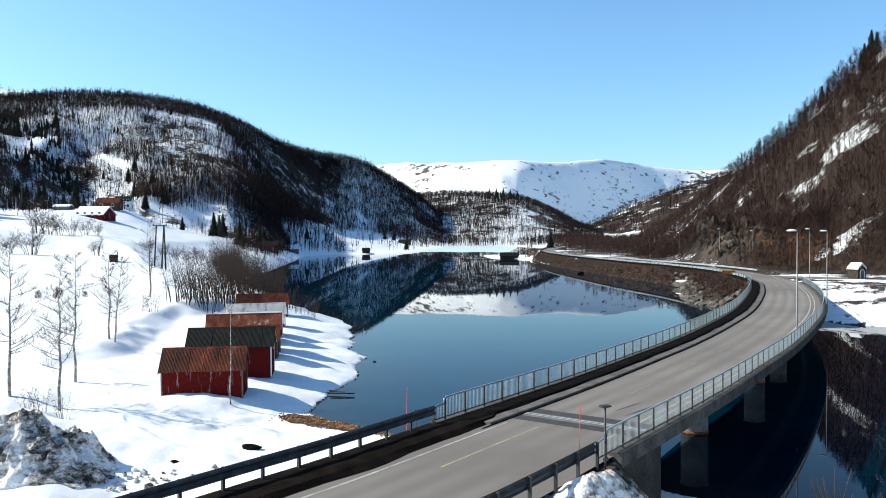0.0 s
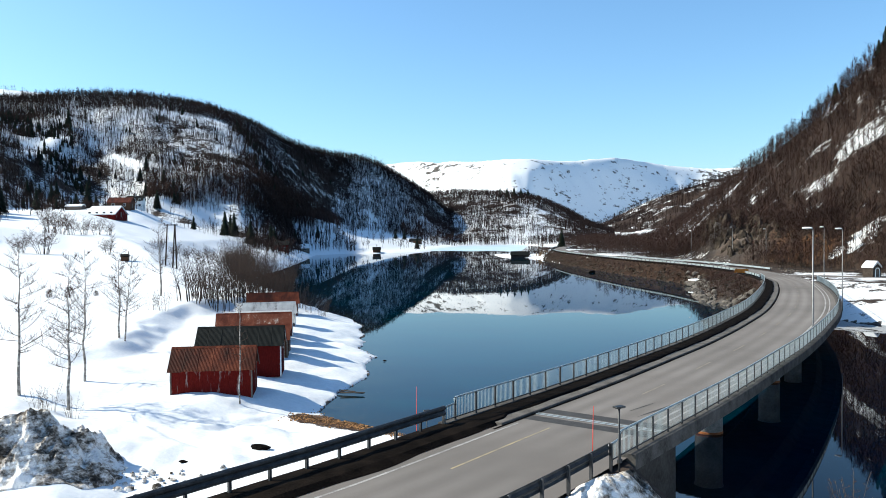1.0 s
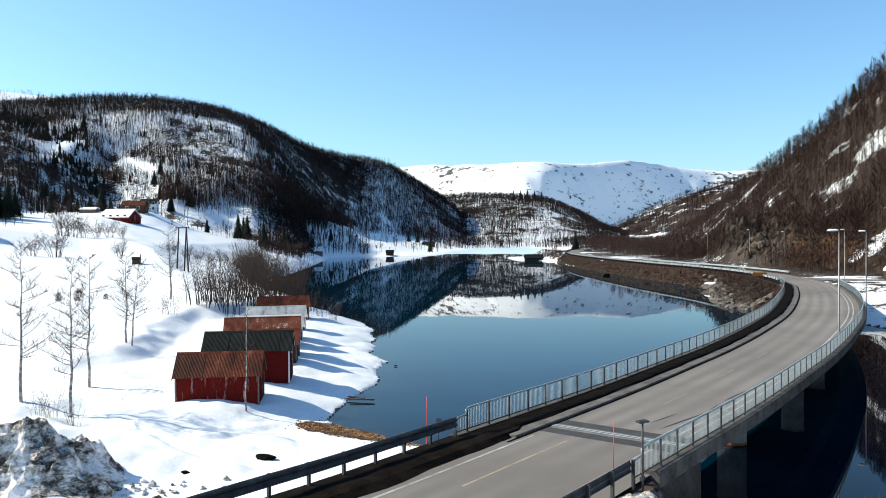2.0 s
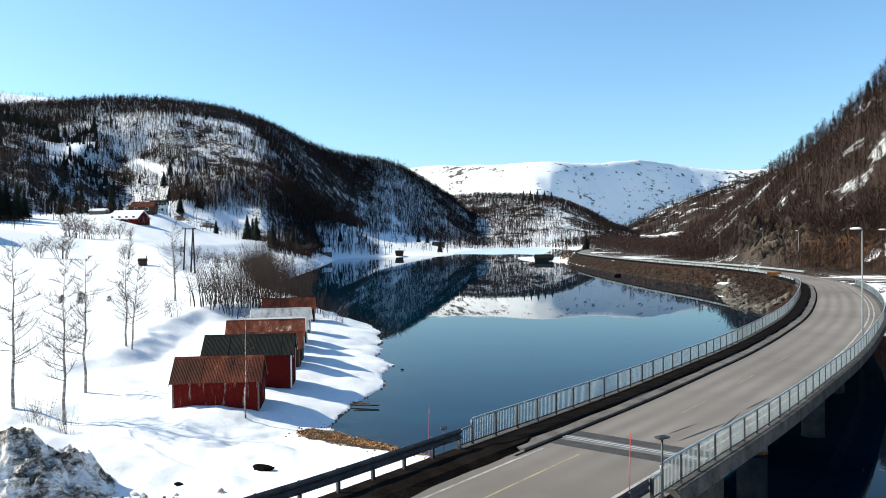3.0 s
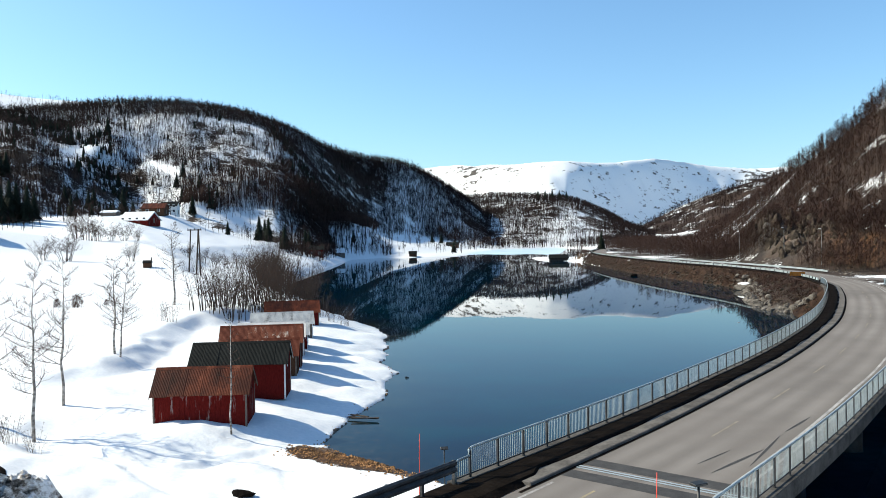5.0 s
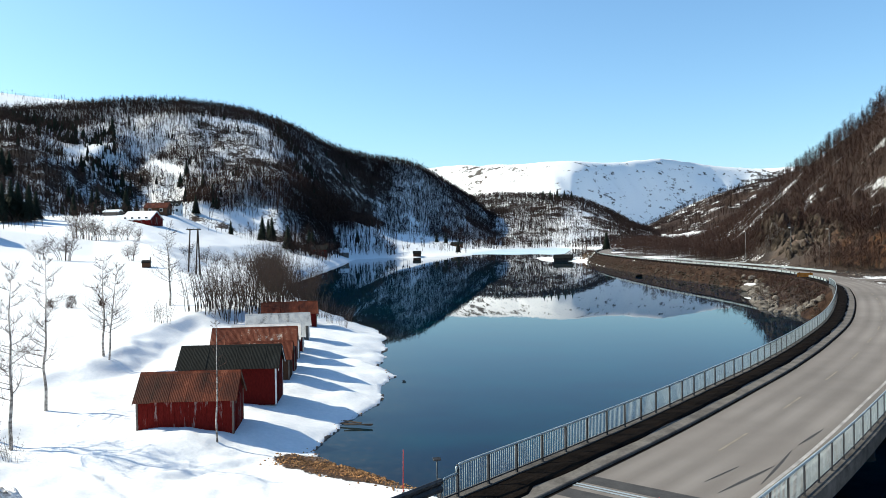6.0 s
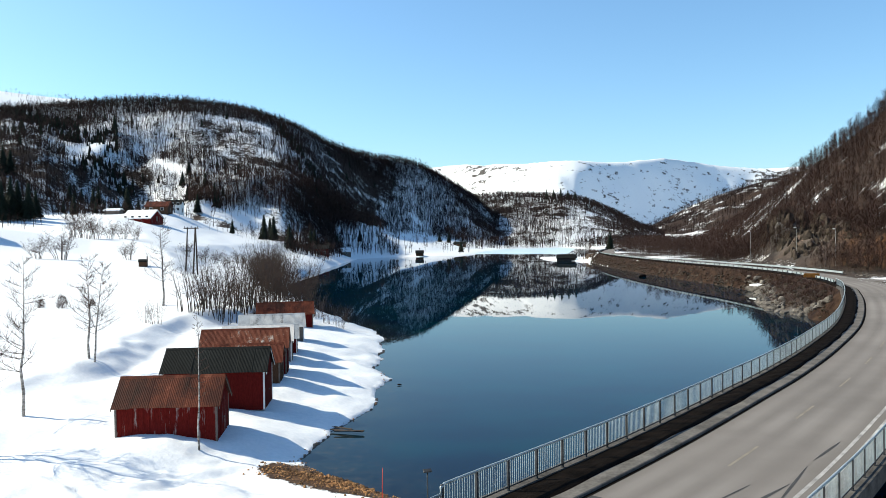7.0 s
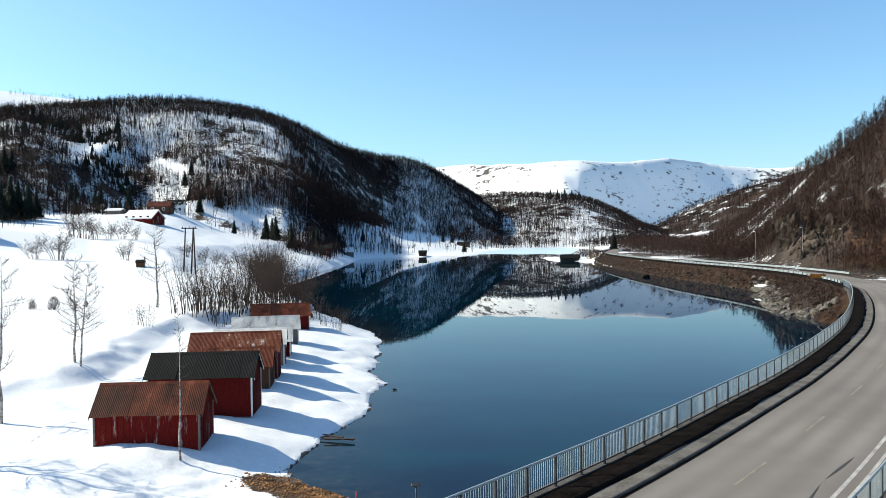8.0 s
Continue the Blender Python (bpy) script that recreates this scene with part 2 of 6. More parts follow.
class Geo:
    """Collects vertices and faces of one mesh."""
    def __init__(self):
        self.v, self.f = [], []

    def add(self, vs, fs):
        k = len(self.v)
        self.v += [tuple(p) for p in vs]
        self.f += [tuple(i + k for i in f) for f in fs]

    def box(self, x0, x1, y0, y1, z0, z1, chamfer=0.0):
        if chamfer:
            c = chamfer
            ring = lambda z, e: [(x0 + e, y0 + e, z), (x1 - e, y0 + e, z), (x1 - e, y1 - e, z), (x0 + e, y1 - e, z)]
            vs = ring(z0, c) + ring(z0 + c, 0) + ring(z1 - c, 0) + ring(z1, c)
            fs = [(3, 2, 1, 0), (12, 13, 14, 15)]
            for k in range(3):
                fs += [(4 * k + i, 4 * k + (i + 1) % 4, 4 * k + 4 + (i + 1) % 4, 4 * k + 4 + i) for i in range(4)]
            self.add(vs, fs)
        else:
            self.add([(x0, y0, z0), (x1, y0, z0), (x1, y1, z0), (x0, y1, z0), (x0, y0, z1), (x1, y0, z1), (x1, y1, z1), (x0, y1, z1)],
                     [(3, 2, 1, 0), (4, 5, 6, 7), (0, 1, 5, 4), (1, 2, 6, 5), (2, 3, 7, 6), (3, 0, 4, 7)])

    def tube(self, pts, radii, sides=6, cap=True):
        pts = [Vector(p) for p in pts]
        k = len(self.v)
        for i, p in enumerate(pts):
            d = (pts[min(i + 1, len(pts) - 1)] - pts[max(i - 1, 0)]).normalized()
            a = d.cross(Vector((0.31, 0.17, 0.93)) if abs(d.z) < 0.9 else Vector((1, 0.2, 0))).normalized()
            b = d.cross(a)
            for j in range(sides):
                t = 2 * math.pi * j / sides
                self.v.append(tuple(p + (a * math.cos(t) + b * math.sin(t)) * radii[i]))
        for i in range(len(pts) - 1):
            for j in range(sides):
                self.f.append((k + i * sides + j, k + i * sides + (j + 1) % sides, k + (i + 1) * sides + (j + 1) % sides, k + (i + 1) * sides + j))
        if cap:
            self.f.append(tuple(k + j for j in reversed(range(sides))))
            self.f.append(tuple(k + (len(pts) - 1) * sides + j for j in range(sides)))

    def sweep(self, path, profile, closed=True):
        """Profile points (across, up) carried along path entries (position, across-direction)."""
        k, n = len(self.v), len(profile)
        for p, a in path:
            for u, h in profile:
                self.v.append((p[0] + a[0] * u, p[1] + a[1] * u, p[2] + h))
        for i in range(len(path) - 1):
            for j in range(n if closed else n - 1):
                q = (j + 1) % n
                self.f.append((k + i * n + j, k + i * n + q, k + (i + 1) * n + q, k + (i + 1) * n + j))
        if closed:
            self.f.append(tuple(k + j for j in range(n)))
            self.f.append(tuple(k + (len(path) - 1) * n + j for j in reversed(range(n))))

    def mesh(self, name, material, smooth=False):
        return mesh_of(name, self.v, self.f, material, smooth)


# ---- the lie of the land ----
def lattice(ix, iy, seed):
    n = (ix.astype(np.int64) * 374761393 + iy.astype(np.int64) * 668265263 + seed * 974711) & 0xFFFFFFFF
    n = ((n ^ (n >> 13)) * 1274126177) & 0xFFFFFFFF
    return ((n ^ (n >> 16)) & 0xFFFF) / 65535.0


def value_noise(x, y, seed=0):
    x, y = np.asarray(x, float), np.asarray(y, float)
    ix, iy = np.floor(x), np.floor(y)
    fx, fy = x - ix, y - iy
    fx, fy = fx * fx * (3 - 2 * fx), fy * fy * (3 - 2 * fy)
    a, b = lattice(ix, iy, seed), lattice(ix + 1, iy, seed)
    c, d = lattice(ix, iy + 1, seed), lattice(ix + 1, iy + 1, seed)
    return (a + (b - a) * fx) * (1 - fy) + (c + (d - c) * fx) * fy


def fbm(x, y, size, octaves=4, seed=0):
    """Noise from -1 to 1 whose largest swells are about size metres across."""
    s, amp, tot = 0.0, 1.0, 0.0
    for o in range(octaves):
        s = s + amp * (value_noise(np.asarray(x) / size * 2 ** o + 17.3 * o, np.asarray(y) / size * 2 ** o - 9.1 * o, seed + o) * 2 - 1)
        tot += amp
        amp *= 0.5
    return s / tot


SHORE = [(-4, 49), (-8, 52.5), (-10.8, 54.8), (-12.9, 57.2), (-12.9, 59.5), (-12.9, 62), (-13.1, 65.3), (-12.5, 68), (-11.3, 71.3), (-11.6, 75), (-12.5, 81.3),
         (-14.6, 89.8), (-15.6, 96.8), (-16.7, 105.3), (-21, 118.6), (-25.3, 128.6), (-33, 141), (-50, 175), (-70, 230), (-84, 290), (-94, 368),
         (-106, 450), (-118, 535), (-104, 572), (-80, 580), (-60, 602), (-46, 645), (-52, 710), (-46, 800), (-32, 930), (36, 1000), (75, 900), (60, 700), (42, 540),
         (30, 500), (4, 516), (6, 480), (18, 449), (29, 436)]
SHORE_EAST = [(31.6, 376), (41, 309), (51, 245), (55, 226), (51.7, 204), (44.8, 172), (40.4, 152), (44, 141), (50, 128), (52, 116), (60, 110),
              (80, 102), (120, 90), (150, 60), (140, 40), (60, 33), (30, 33), (14, 36), (9, 40), (4, 42), (-1, 45)]
LAKE = np.array(SHORE + SHORE_EAST, float)


def shore_distance(x, y):
    """Metres from the waterline: positive on land, negative in the lake."""
    x, y = np.asarray(x, float), np.asarray(y, float)
    best, inside = np.full(x.shape, 1e9), np.zeros(x.shape, bool)
    n = len(LAKE)
    for i in range(n):
        (ax, ay), (bx, by) = LAKE[i], LAKE[(i + 1) % n]
        dx, dy = bx - ax, by - ay
        t = np.clip(((x - ax) * dx + (y - ay) * dy) / (dx * dx + dy * dy), 0, 1)
        best = np.minimum(best, np.hypot(x - ax - t * dx, y - ay - t * dy))
        cross = ((ay > y) != (by > y)) & (x < ax + (y - ay) * dx / (dy if dy else 1e-9))
        inside ^= cross
    return np.where(inside, -best, best)


def smooth_path(points, step):
    """Even points along a Catmull-Rom curve, with the direction to the right of travel."""
    p = [Vector(q) for q in points]
    p = [p[0] * 2 - p[1]] + p + [p[-1] * 2 - p[-2]]
    dense = []
    for i in range(1, len(p) - 2):
        for k in range(40):
            t = k / 40
            a, b, c, d = p[i - 1], p[i], p[i + 1], p[i + 2]
            dense.append(0.5 * ((2 * b) + (c - a) * t + (2 * a - 5 * b + 4 * c - d) * t * t + (3 * b - a - 3 * c + d) * t ** 3))
    dense.append(p[-2])
    out, left = [dense[0].copy()], step
    for a, b in zip(dense, dense[1:]):
        seg = (b - a).length
        while seg >= left:
            a = a + (b - a) * (left / seg)
            seg -= left
            left = step
            out.append(a.copy())
        left -= seg
    res = []
    for i, q in enumerate(out):
        d = (out[min(i + 1, len(out) - 1)] - out[max(i - 1, 0)]).normalized()
        res.append((q, Vector((d.y, -d.x))))
    return res


ROAD_Z = 4.62
# The line of the lakeside railing; the road lies to its right.
EDGE = smooth_path([(-56, -43), (-33.4, -10.2), (-10.4, 22.6), (-6.5, 28.1), (-2.2, 34.7), (4.6, 45.1), (10.7, 55.2), (15.1, 62.7), (20.9, 73.6), (28.3, 89.0), (36.4, 109), (43.6, 128.5),
                    (49.2, 146), (53.4, 168), (55.2, 195), (52.2, 231), (45.2, 274), (36.5, 359), (34.5, 424), (40, 500), (58, 620)], 0.825)


def road_z(y):
    """The road falls a little beyond the bridge."""
    return np.interp(y, [104, 168], [4.62, 4.28])


def edge_index(y):
    return min(range(len(EDGE)), key=lambda i: abs(EDGE[i][0].y - y))


def along(i0, i1, off=0.0, z=ROAD_Z, every=1):
    """Path entries along the road, off metres to the right of the railing line."""
    return [((q.x + a.x * off, q.y + a.y * off, z - ROAD_Z + float(road_z(q.y))), (a.x, a.y)) for q, a in EDGE[i0:i1 + 1:every]]


# the carriageway widens slightly in the bend
EDGE = [(q, a * (1 + 0.075 * math.exp(-((q.y - 108) / 26) ** 2))) for q, a in EDGE]
I_ABUT, I_NORTH, I_END = edge_index(38.0), edge_index(139.0), len(EDGE) - 1
WIDTH = 8.55
SIDE_ROAD = [(57, 172), (64, 166), (72, 161), (84, 155), (100, 149), (140, 140)]


def line_distance(x, y, pts):
    best = np.full(np.shape(x), 1e9)
    for (ax, ay), (bx, by) in zip(pts, pts[1:]):
        dx, dy = bx - ax, by - ay
        t = np.clip(((x - ax) * dx + (y - ay) * dy) / (dx * dx + dy * dy + 1e-9), 0, 1)
        best = np.minimum(best, np.hypot(x - ax - t * dx, y - ay - t * dy))
    return best


def middle(i0, i1):
    return [(q.x + a.x * WIDTH / 2, q.y + a.y * WIDTH / 2) for q, a in EDGE[i0:i1 + 1:5]]


ROAD_SOUTH, ROAD_NORTH = middle(0, I_ABUT - 7), middle(I_NORTH, I_END)


def from_sight(rows, trees=0.0):
    """Rows of bearing, rise in degrees, distance of the crest and of the foot -> arrays with the crest's height."""
    a = np.array(rows, float)
    az = np.arange(a[0, 0], a[-1, 0] + 0.1, 0.2)
    reach = np.arange(-12, 13)
    bell = np.exp(-(reach / 6.0) ** 2)
    soft = lambda c: np.convolve(np.pad(np.interp(az, a[:, 0], c), 12, "edge"), bell / bell.sum(), "valid")
    crest = soft(a[:, 2])
    return az, soft(a[:, 3]), crest, 13 + crest * np.tan(np.radians(soft(a[:, 1]))) - trees


LEFT_HILL = from_sight([(-100, 9.0, 700, 200), (-60, 9.0, 750, 230), (-36, 8.8, 820, 250), (-31.7, 9.3, 850, 300), (-27, 10.0, 880, 345), (-23, 9.9, 900, 350),
                        (-19.6, 9.4, 930, 400), (-16.9, 8.5, 960, 400), (-14.5, 7.2, 1000, 450), (-13.4, 6.8, 1020, 560), (-12.2, 6.4, 1040, 710), (-10.5, 6.2, 1070, 770), (-9.1, 6.05, 1090, 820),
                        (-7.3, 5.2, 1130, 850), (-4.2, 3.3, 1200, 930), (-2.5, 1.5, 1230, 950), (-1.0, 0.0, 1250, 1100), (1.0, -1.2, 1250, 1200)], 7)
LEFT_BACK = from_sight([(-110, 8, 1700, 1000), (-45, 10.2, 1650, 950), (-36, 9.6, 1650, 950), (-33, 9.4, 1650, 950), (-29, 9.3, 1650, 950), (-24, 7.0, 1650, 1000), (-15, 2.0, 1650, 1100)])
MID_HILL = from_sight([(-12, 2.5, 1700, 1150), (-4.2, 3.2, 1550, 1030), (-1.8, 3.3, 1500, 1010), (0.7, 3.2, 1480, 1020), (3.1, 3.0, 1460, 1020), (4.7, 2.35, 1440, 1030),
                       (6.3, 1.45, 1400, 1040), (7.9, 0.5, 1350, 1060), (9.5, -0.3, 1300, 1100)], 7)
BACK_SLOPE = from_sight([(4, -0.5, 2300, 1500), (7, 0.3, 2300, 1450), (8.7, 1.15, 2300, 1400), (10.7, 2.15, 2250, 1350), (12.6, 2.9, 2200, 1300), (14.5, 3.4, 2150, 1250),
                         (16.3, 4.0, 2100, 1200), (20, 4.6, 2000, 1000), (32, 5.0, 1900, 900), (60, 5.0, 1900, 900)], 4)
FAR_RANGE = from_sight([(-120, 6.0, 4500, 4070), (-20, 6.0, 4800, 4370), (-8.3, 5.1, 4500, 4050), (-5, 5.3, 4230, 3780), (-2, 5.25, 3930, 3490), (0.5, 5.4, 3760, 3380), (2.6, 5.48, 3740, 3400), (5.5, 5.2, 3970, 3640),
                        (8.7, 5.4, 4300, 3960), (10.2, 5.3, 4450, 4110), (11.4, 4.95, 4550, 4220), (14.1, 4.55, 4720, 4390), (16.3, 4.4, 4820, 4490), (30, 4.3, 4850, 4500), (120, 4.3, 4500, 4070)])
RIGHT_HILL = from_sight([(4.5, -1.2, 900, 640), (8.0, -0.95, 860, 560), (11.4, -0.15, 760, 430), (14.1, 1.4, 640, 330), (16.5, 3.9, 540, 268), (19.2, 6.0, 460, 232), (22.6, 8.7, 400, 205),
                         (24.2, 10.8, 375, 195), (26.7, 12.7, 350, 186), (31, 15.5, 320, 180), (40, 18, 290, 175), (60, 19, 270, 165), (95, 18, 260, 150), (120, 14, 260, 140)], 7)
EYE = (0.0, 5.0)


def hill(az, r, table, power=1.0, fall=0.45):
    foot, crest, top = (np.interp(az, table[0], t, left=t[0], right=t[-1]) for t in table[1:])
    u = np.clip((r - foot) / (crest - foot), 0, 1)
    z = 3 + (top - 3) * u ** power - np.maximum(r - crest, 0) * fall
    on = (az >= table[0][0]) & (az <= table[0][-1])
    return np.where(on & (r > foot), z, -99.0), np.where(on, u, 0.0)


TRAILS = ([(-33, 52.4), (-28.3, 50.6), (-25.3, 50.1), (-23.8, 49.8), (-21.5, 48.2), (-18.5, 49.3), (-16.8, 52.0), (-15.0, 53.8), (-13.6, 54.5)],
          [(-21.5, 48.2), (-18.4, 45.7), (-15.8, 44.2), (-13.5, 44.0)],
          [(-34, 60.4), (-32.4, 60.6), (-30.5, 60.9), (-27.5, 60.7), (-25.5, 60.8)])


# wind-scooped hollows: place, radius, depth
HOLLOWS = [(-23.6, 52.4, 0.9, 0.22), (-23.0, 46.8, 1.3, 0.35), (-20.6, 42.4, 1.0, 0.28), (-17.9, 55.0, 0.6, 0.2)]


def land(x, y):
    """Height, snow cover and heath of the ground, for arrays of places."""
    x, y = np.asarray(x, float), np.asarray(y, float)
    az, r = np.degrees(np.arctan2(x - EYE[0], y - EYE[1])), np.hypot(x - EYE[0], y - EYE[1])
    d = shore_distance(x, y) + (0.55 * fbm(x, y, 6, 3, 5) + 0.18 * fbm(x, y, 1.4, 3, 6)) * np.clip(r / 40, 0.4, 3)
    # the open fields, rising in terraces away from the water
    field = np.interp(r, [20, 50, 60, 80, 92, 118, 150, 165, 178, 205, 225, 262, 300, 335, 420, 700], [1.2, 1.4, 1.9, 2.3, 2.7, 3.7, 5.0, 6.4, 8.6, 10.2, 13.8, 14.6, 18, 23, 27, 30])
    bank = np.interp(d, [0, 0.25, 1, 3, 6, 10, 20, 30, 60, 120, 250], [0, 0.07, 0.34, 0.85, 1.4, 2.0, 2.9, 4.8, 8.0, 14, 24])
    east = np.clip((az + 6.5) / 4, 0, 1)
    field = field * (1 - east) + np.minimum(field, 4.3) * east
    bank = bank * np.clip(1 + (y - 118) / 40, 1, 2.4)
    gentle = np.clip((az + 12.5) / 3, 0, 1) * np.clip((r - 420) / 80, 0, 1)
    bank = bank * (1 - gentle) + np.maximum(0.4 + 0.10 * d + 0.13 * np.maximum(d - 20, 0), 0) * gentle
    z = np.minimum(field, bank)
    z = np.where((az > -2) & (az < 3.9) & (r > 400) & (r < 540), np.minimum(z, 1.1), z)
    # the hollow in front of the first boathouse
    z = z - 0.95 * np.clip((55.5 - y) / 4, 0, 1) * np.clip((x + 24) / 6, 0, 1) * np.clip(d / 4, 0, 1) * (r < 80)
    # terrace bank behind the birches
    lip = -37.0 - x + 1.6 * np.sin(y * 0.11) + 1.8 * fbm(x, y, 6, 3, 8)
    z = z + 1.35 * np.clip(lip / 2.8 + 0.5, 0, 1) ** 1.2 * np.clip((y - 62) / 14, 0, 1) * np.clip((175 - y) / 40, 0, 1)
    z = z + 4.2 * np.clip((-29.5 - az) / 7, 0, 1) * np.exp(-((r - 222) / 26) ** 2)
    z = z + 4.5 * np.exp(-((az + 25.0) / 1.9) ** 2 - ((r - 400) / 40) ** 2)
    drift = (fbm(x, y, 9, 3, 1) * 0.40 + fbm(x, y, 3.6, 3, 2) * 0.20) * np.clip(4.0 - r / 25, 1, 2.3)
    for hx, hy, hr, hd in HOLLOWS:
        z = z - hd * np.exp(-(((x - hx + 0.3 * np.sin(y * 2.1)) / (hr * 1.3)) ** 2 + ((y - hy) / hr) ** 2) ** 2)
    z = z + 0.05 * fbm(x, y, 1.3, 2, 3) * (r < 85)
    for trail in TRAILS:
        k = np.full_like(z, 9.0)
        close = r < 90
        k[close] = line_distance(x[close] + 0.25 * np.sin(y[close] * 1.3), y[close], trail)
        z = z - 0.19 * np.exp(-(k / 0.36) ** 2) + 0.04 * np.exp(-((k - 0.75) / 0.3) ** 2)
    z = z + drift * np.clip(d / 4, 0, 1) * np.clip((160 - r) / 60, 0.3, 1)
    snow, heath = np.ones_like(z), np.full_like(z, 0.8)
    # low stony beach in the corner by the bridge
    beach = np.exp(-(((x + 9.2) / 5.2) ** 2 + ((y - 52.9 + 0.35 * (x + 9)) / 1.7) ** 2))
    z = z - beach * 0.75
    snow = snow - 1.2 * np.clip(beach * 1.6, 0, 1)
    snow = np.where((d < 0.10 + 0.14 * fbm(x, y, 0.9, 2, 9)) & (r < 220), 0.0, snow)
    heath = np.where((d < 0.9) & (r < 220), 0.25, heath)
    # hills
    rough1, rough2 = fbm(x, y, 160, 5, 11), fbm(x, y, 60, 4, 12)
    spurs = (0.5 - np.abs(fbm(az * 9, r * 0.12, 30, 4, 13))) * 1.4
    for table, power, fall, amp, cover, hth in ((LEFT_HILL, 1.2, 0.35, 20, 0.60, 0.85), (LEFT_BACK, 0.7, 0.2, 14, 1.0, 0.5), (MID_HILL, 0.8, 0.4, 12, 0.47, 0.9),
                                                (BACK_SLOPE, 0.9, 0.3, 20, 0.33, 0.95), (RIGHT_HILL, 0.92, 0.5, 7, 0.22, 0.9)):
        h, u = hill(az, r, table, power, fall)
        h = h + amp * np.sin(np.pi * np.clip(u, 0, 1)) ** 0.7 * (0.8 * rough1 + 0.5 * rough2 + 0.25 * spurs)
        if table is LEFT_HILL:                           # steep flanks turned to the east between broad shoulders
            fold = np.interp(az, [-45, -37, -33, -30, -27.3, -25, -20, -17.6, -14.5, -11.5, -9.6, -8.2, -6], [0.4, 0.3, 0.15, -0.2, -0.7, -0.35, 0.2, 0.25, -0.7, -1.3, -1.0, -0.5, 0.0])
            h = h + 17 * fold * np.sin(np.pi * np.clip(u, 0, 1)) ** 0.9 * np.clip((u - 0.06) / 0.16, 0, 1) * (1 + 0.35 * rough2)
        sight = np.degrees(np.arctan2(h - 13, r))
        if table is LEFT_HILL:                           # the knoll with a clearing
            h = h + 9 * np.exp(-((az + 28.9) / 1.3) ** 2 - ((sight - 5.7) / 0.7) ** 2)
        take = h > z
        patch = fbm(az * 7 + 4 * rough2, (np.degrees(np.arctan2(h - 13, r)) - 0.42 * az) * 34 + 9 * rough2, 26, 5, 31) + 0.35 * fbm(x, y, 9, 3, 34) if table is RIGHT_HILL else 0.75 * fbm(x, y, 70, 3, 31) + 0.6 * fbm(az * 22 + 5 * rough2, u * 420 + 12 * rough2, 14, 3, 32)
        z = np.where(take, h, z)
        snow = np.where(take, cover + (0.62 if table is RIGHT_HILL else 0.42) * patch, snow)
        heath = np.where(take, hth, heath)
        if table is LEFT_HILL:                           # dense dark stands, and two clearings
            thick = 0.42 * np.exp(-((az + 13.3) / 3.2) ** 2) - 0.22 * np.exp(-((az + 8.2) / 1.2) ** 2) + 0.04 * np.clip((-28 - az) / 3, 0, 1)
            open_snow = np.exp(-((az + 30.2) / 1.5) ** 2 - ((sight - 5.8) / 0.5) ** 2) + np.exp(-((az + 25.3) / 1.3) ** 2 - ((sight - 5.0 + 0.35 * (az + 25.3)) / 0.35) ** 2)
            snow = np.where(take, snow - thick + 1.2 * open_snow, snow)
        if table is BACK_SLOPE:                          # open snowy fields on the valley floor
            snow = np.where(take & (u < 0.13) & (az < 11.8), 0.95, snow)
        if table is RIGHT_HILL:
            snow = np.where(take, snow + 0.33 * np.clip((az - 20.5) / 2, 0, 1) * np.clip((0.34 - u) * 6, 0, 1), snow)
    h, u = hill(az, r, FAR_RANGE, 0.75, 0.1)
    gully = 1 - np.abs(fbm(x, y, 620, 5, 41))
    h = h + np.sin(np.pi * np.clip(u, 0, 1)) * (150 * (gully - 0.75) + 70 * fbm(x, y, 300, 5, 43) + 45 * (0.5 - np.abs(fbm(x, y, 170, 4, 48)))) + np.clip(u * 2, 0, 1) * 10 * fbm(x, y, 210, 3, 46)
    take = h > z
    z = np.where(take, h, z)
    snow = np.where(take, 0.66 + 0.30 * fbm(x, y, 260, 5, 44) - 0.45 * np.clip((0.22 - u) * 3, 0, 1) - 0.14 * np.exp(-((u - 0.88) / 0.06) ** 2) * (0.6 + fbm(x, y, 300, 3, 47)) + 0.5 * np.clip((u - 0.95) * 14, 0, 1), snow)
    heath = np.where(take, 0.35, heath)
    # rock cutting beside the far road, ochre soil at its southern end
    cut = np.clip(1.6 * np.exp(-(((x - 78) / 7.5) ** 2 + ((y - 258) / 26) ** 2)), 0, 1)
    z = z + cut * 13 * (0.8 + 0.7 * fbm(x, y, 7, 4, 51))
    spoil = np.clip(1.4 * np.exp(-(((x - 82) / 6) ** 2 + ((y - 214) / 15) ** 2)), 0, 1)
    z = z + spoil * 3 * (0.8 + 1.0 * fbm(x, y, 6, 4, 52))
    scrub = np.clip((az - 4) / 2.5, 0, 1) * np.clip((y - 172) / 12, 0, 1) * (r < 900)
    snow = snow - 0.62 * scrub * (snow > 0.9) - cut * 0.8 - spoil * 0.7 + 0.5 * scrub * np.clip(fbm(x, y, 18, 3, 53), 0, 1)
    heath = heath - cut * 0.5
    verge = (x > 48) & (y > 95) & (y < 240) & (az > 17)
    snow = np.where(verge, snow - 0.30 - 0.16 * (y > 150) + 0.55 * fbm(x, y, 7, 4, 57), snow)
    spit = (x > 34) & (x < 62) & (y > 128) & (y < 222) & (az < 19.5)
    snow = np.where(spit, 0.20 + 0.4 * fbm(x, y, 8, 3, 56), snow)
    ochre = np.clip(spoil * (0.30 + 1.7 * fbm(x, y, 7, 4, 54)) + 0.5 * cut * np.clip(fbm(x, y, 9, 3, 55) * 3, 0, 1), 0, 1)
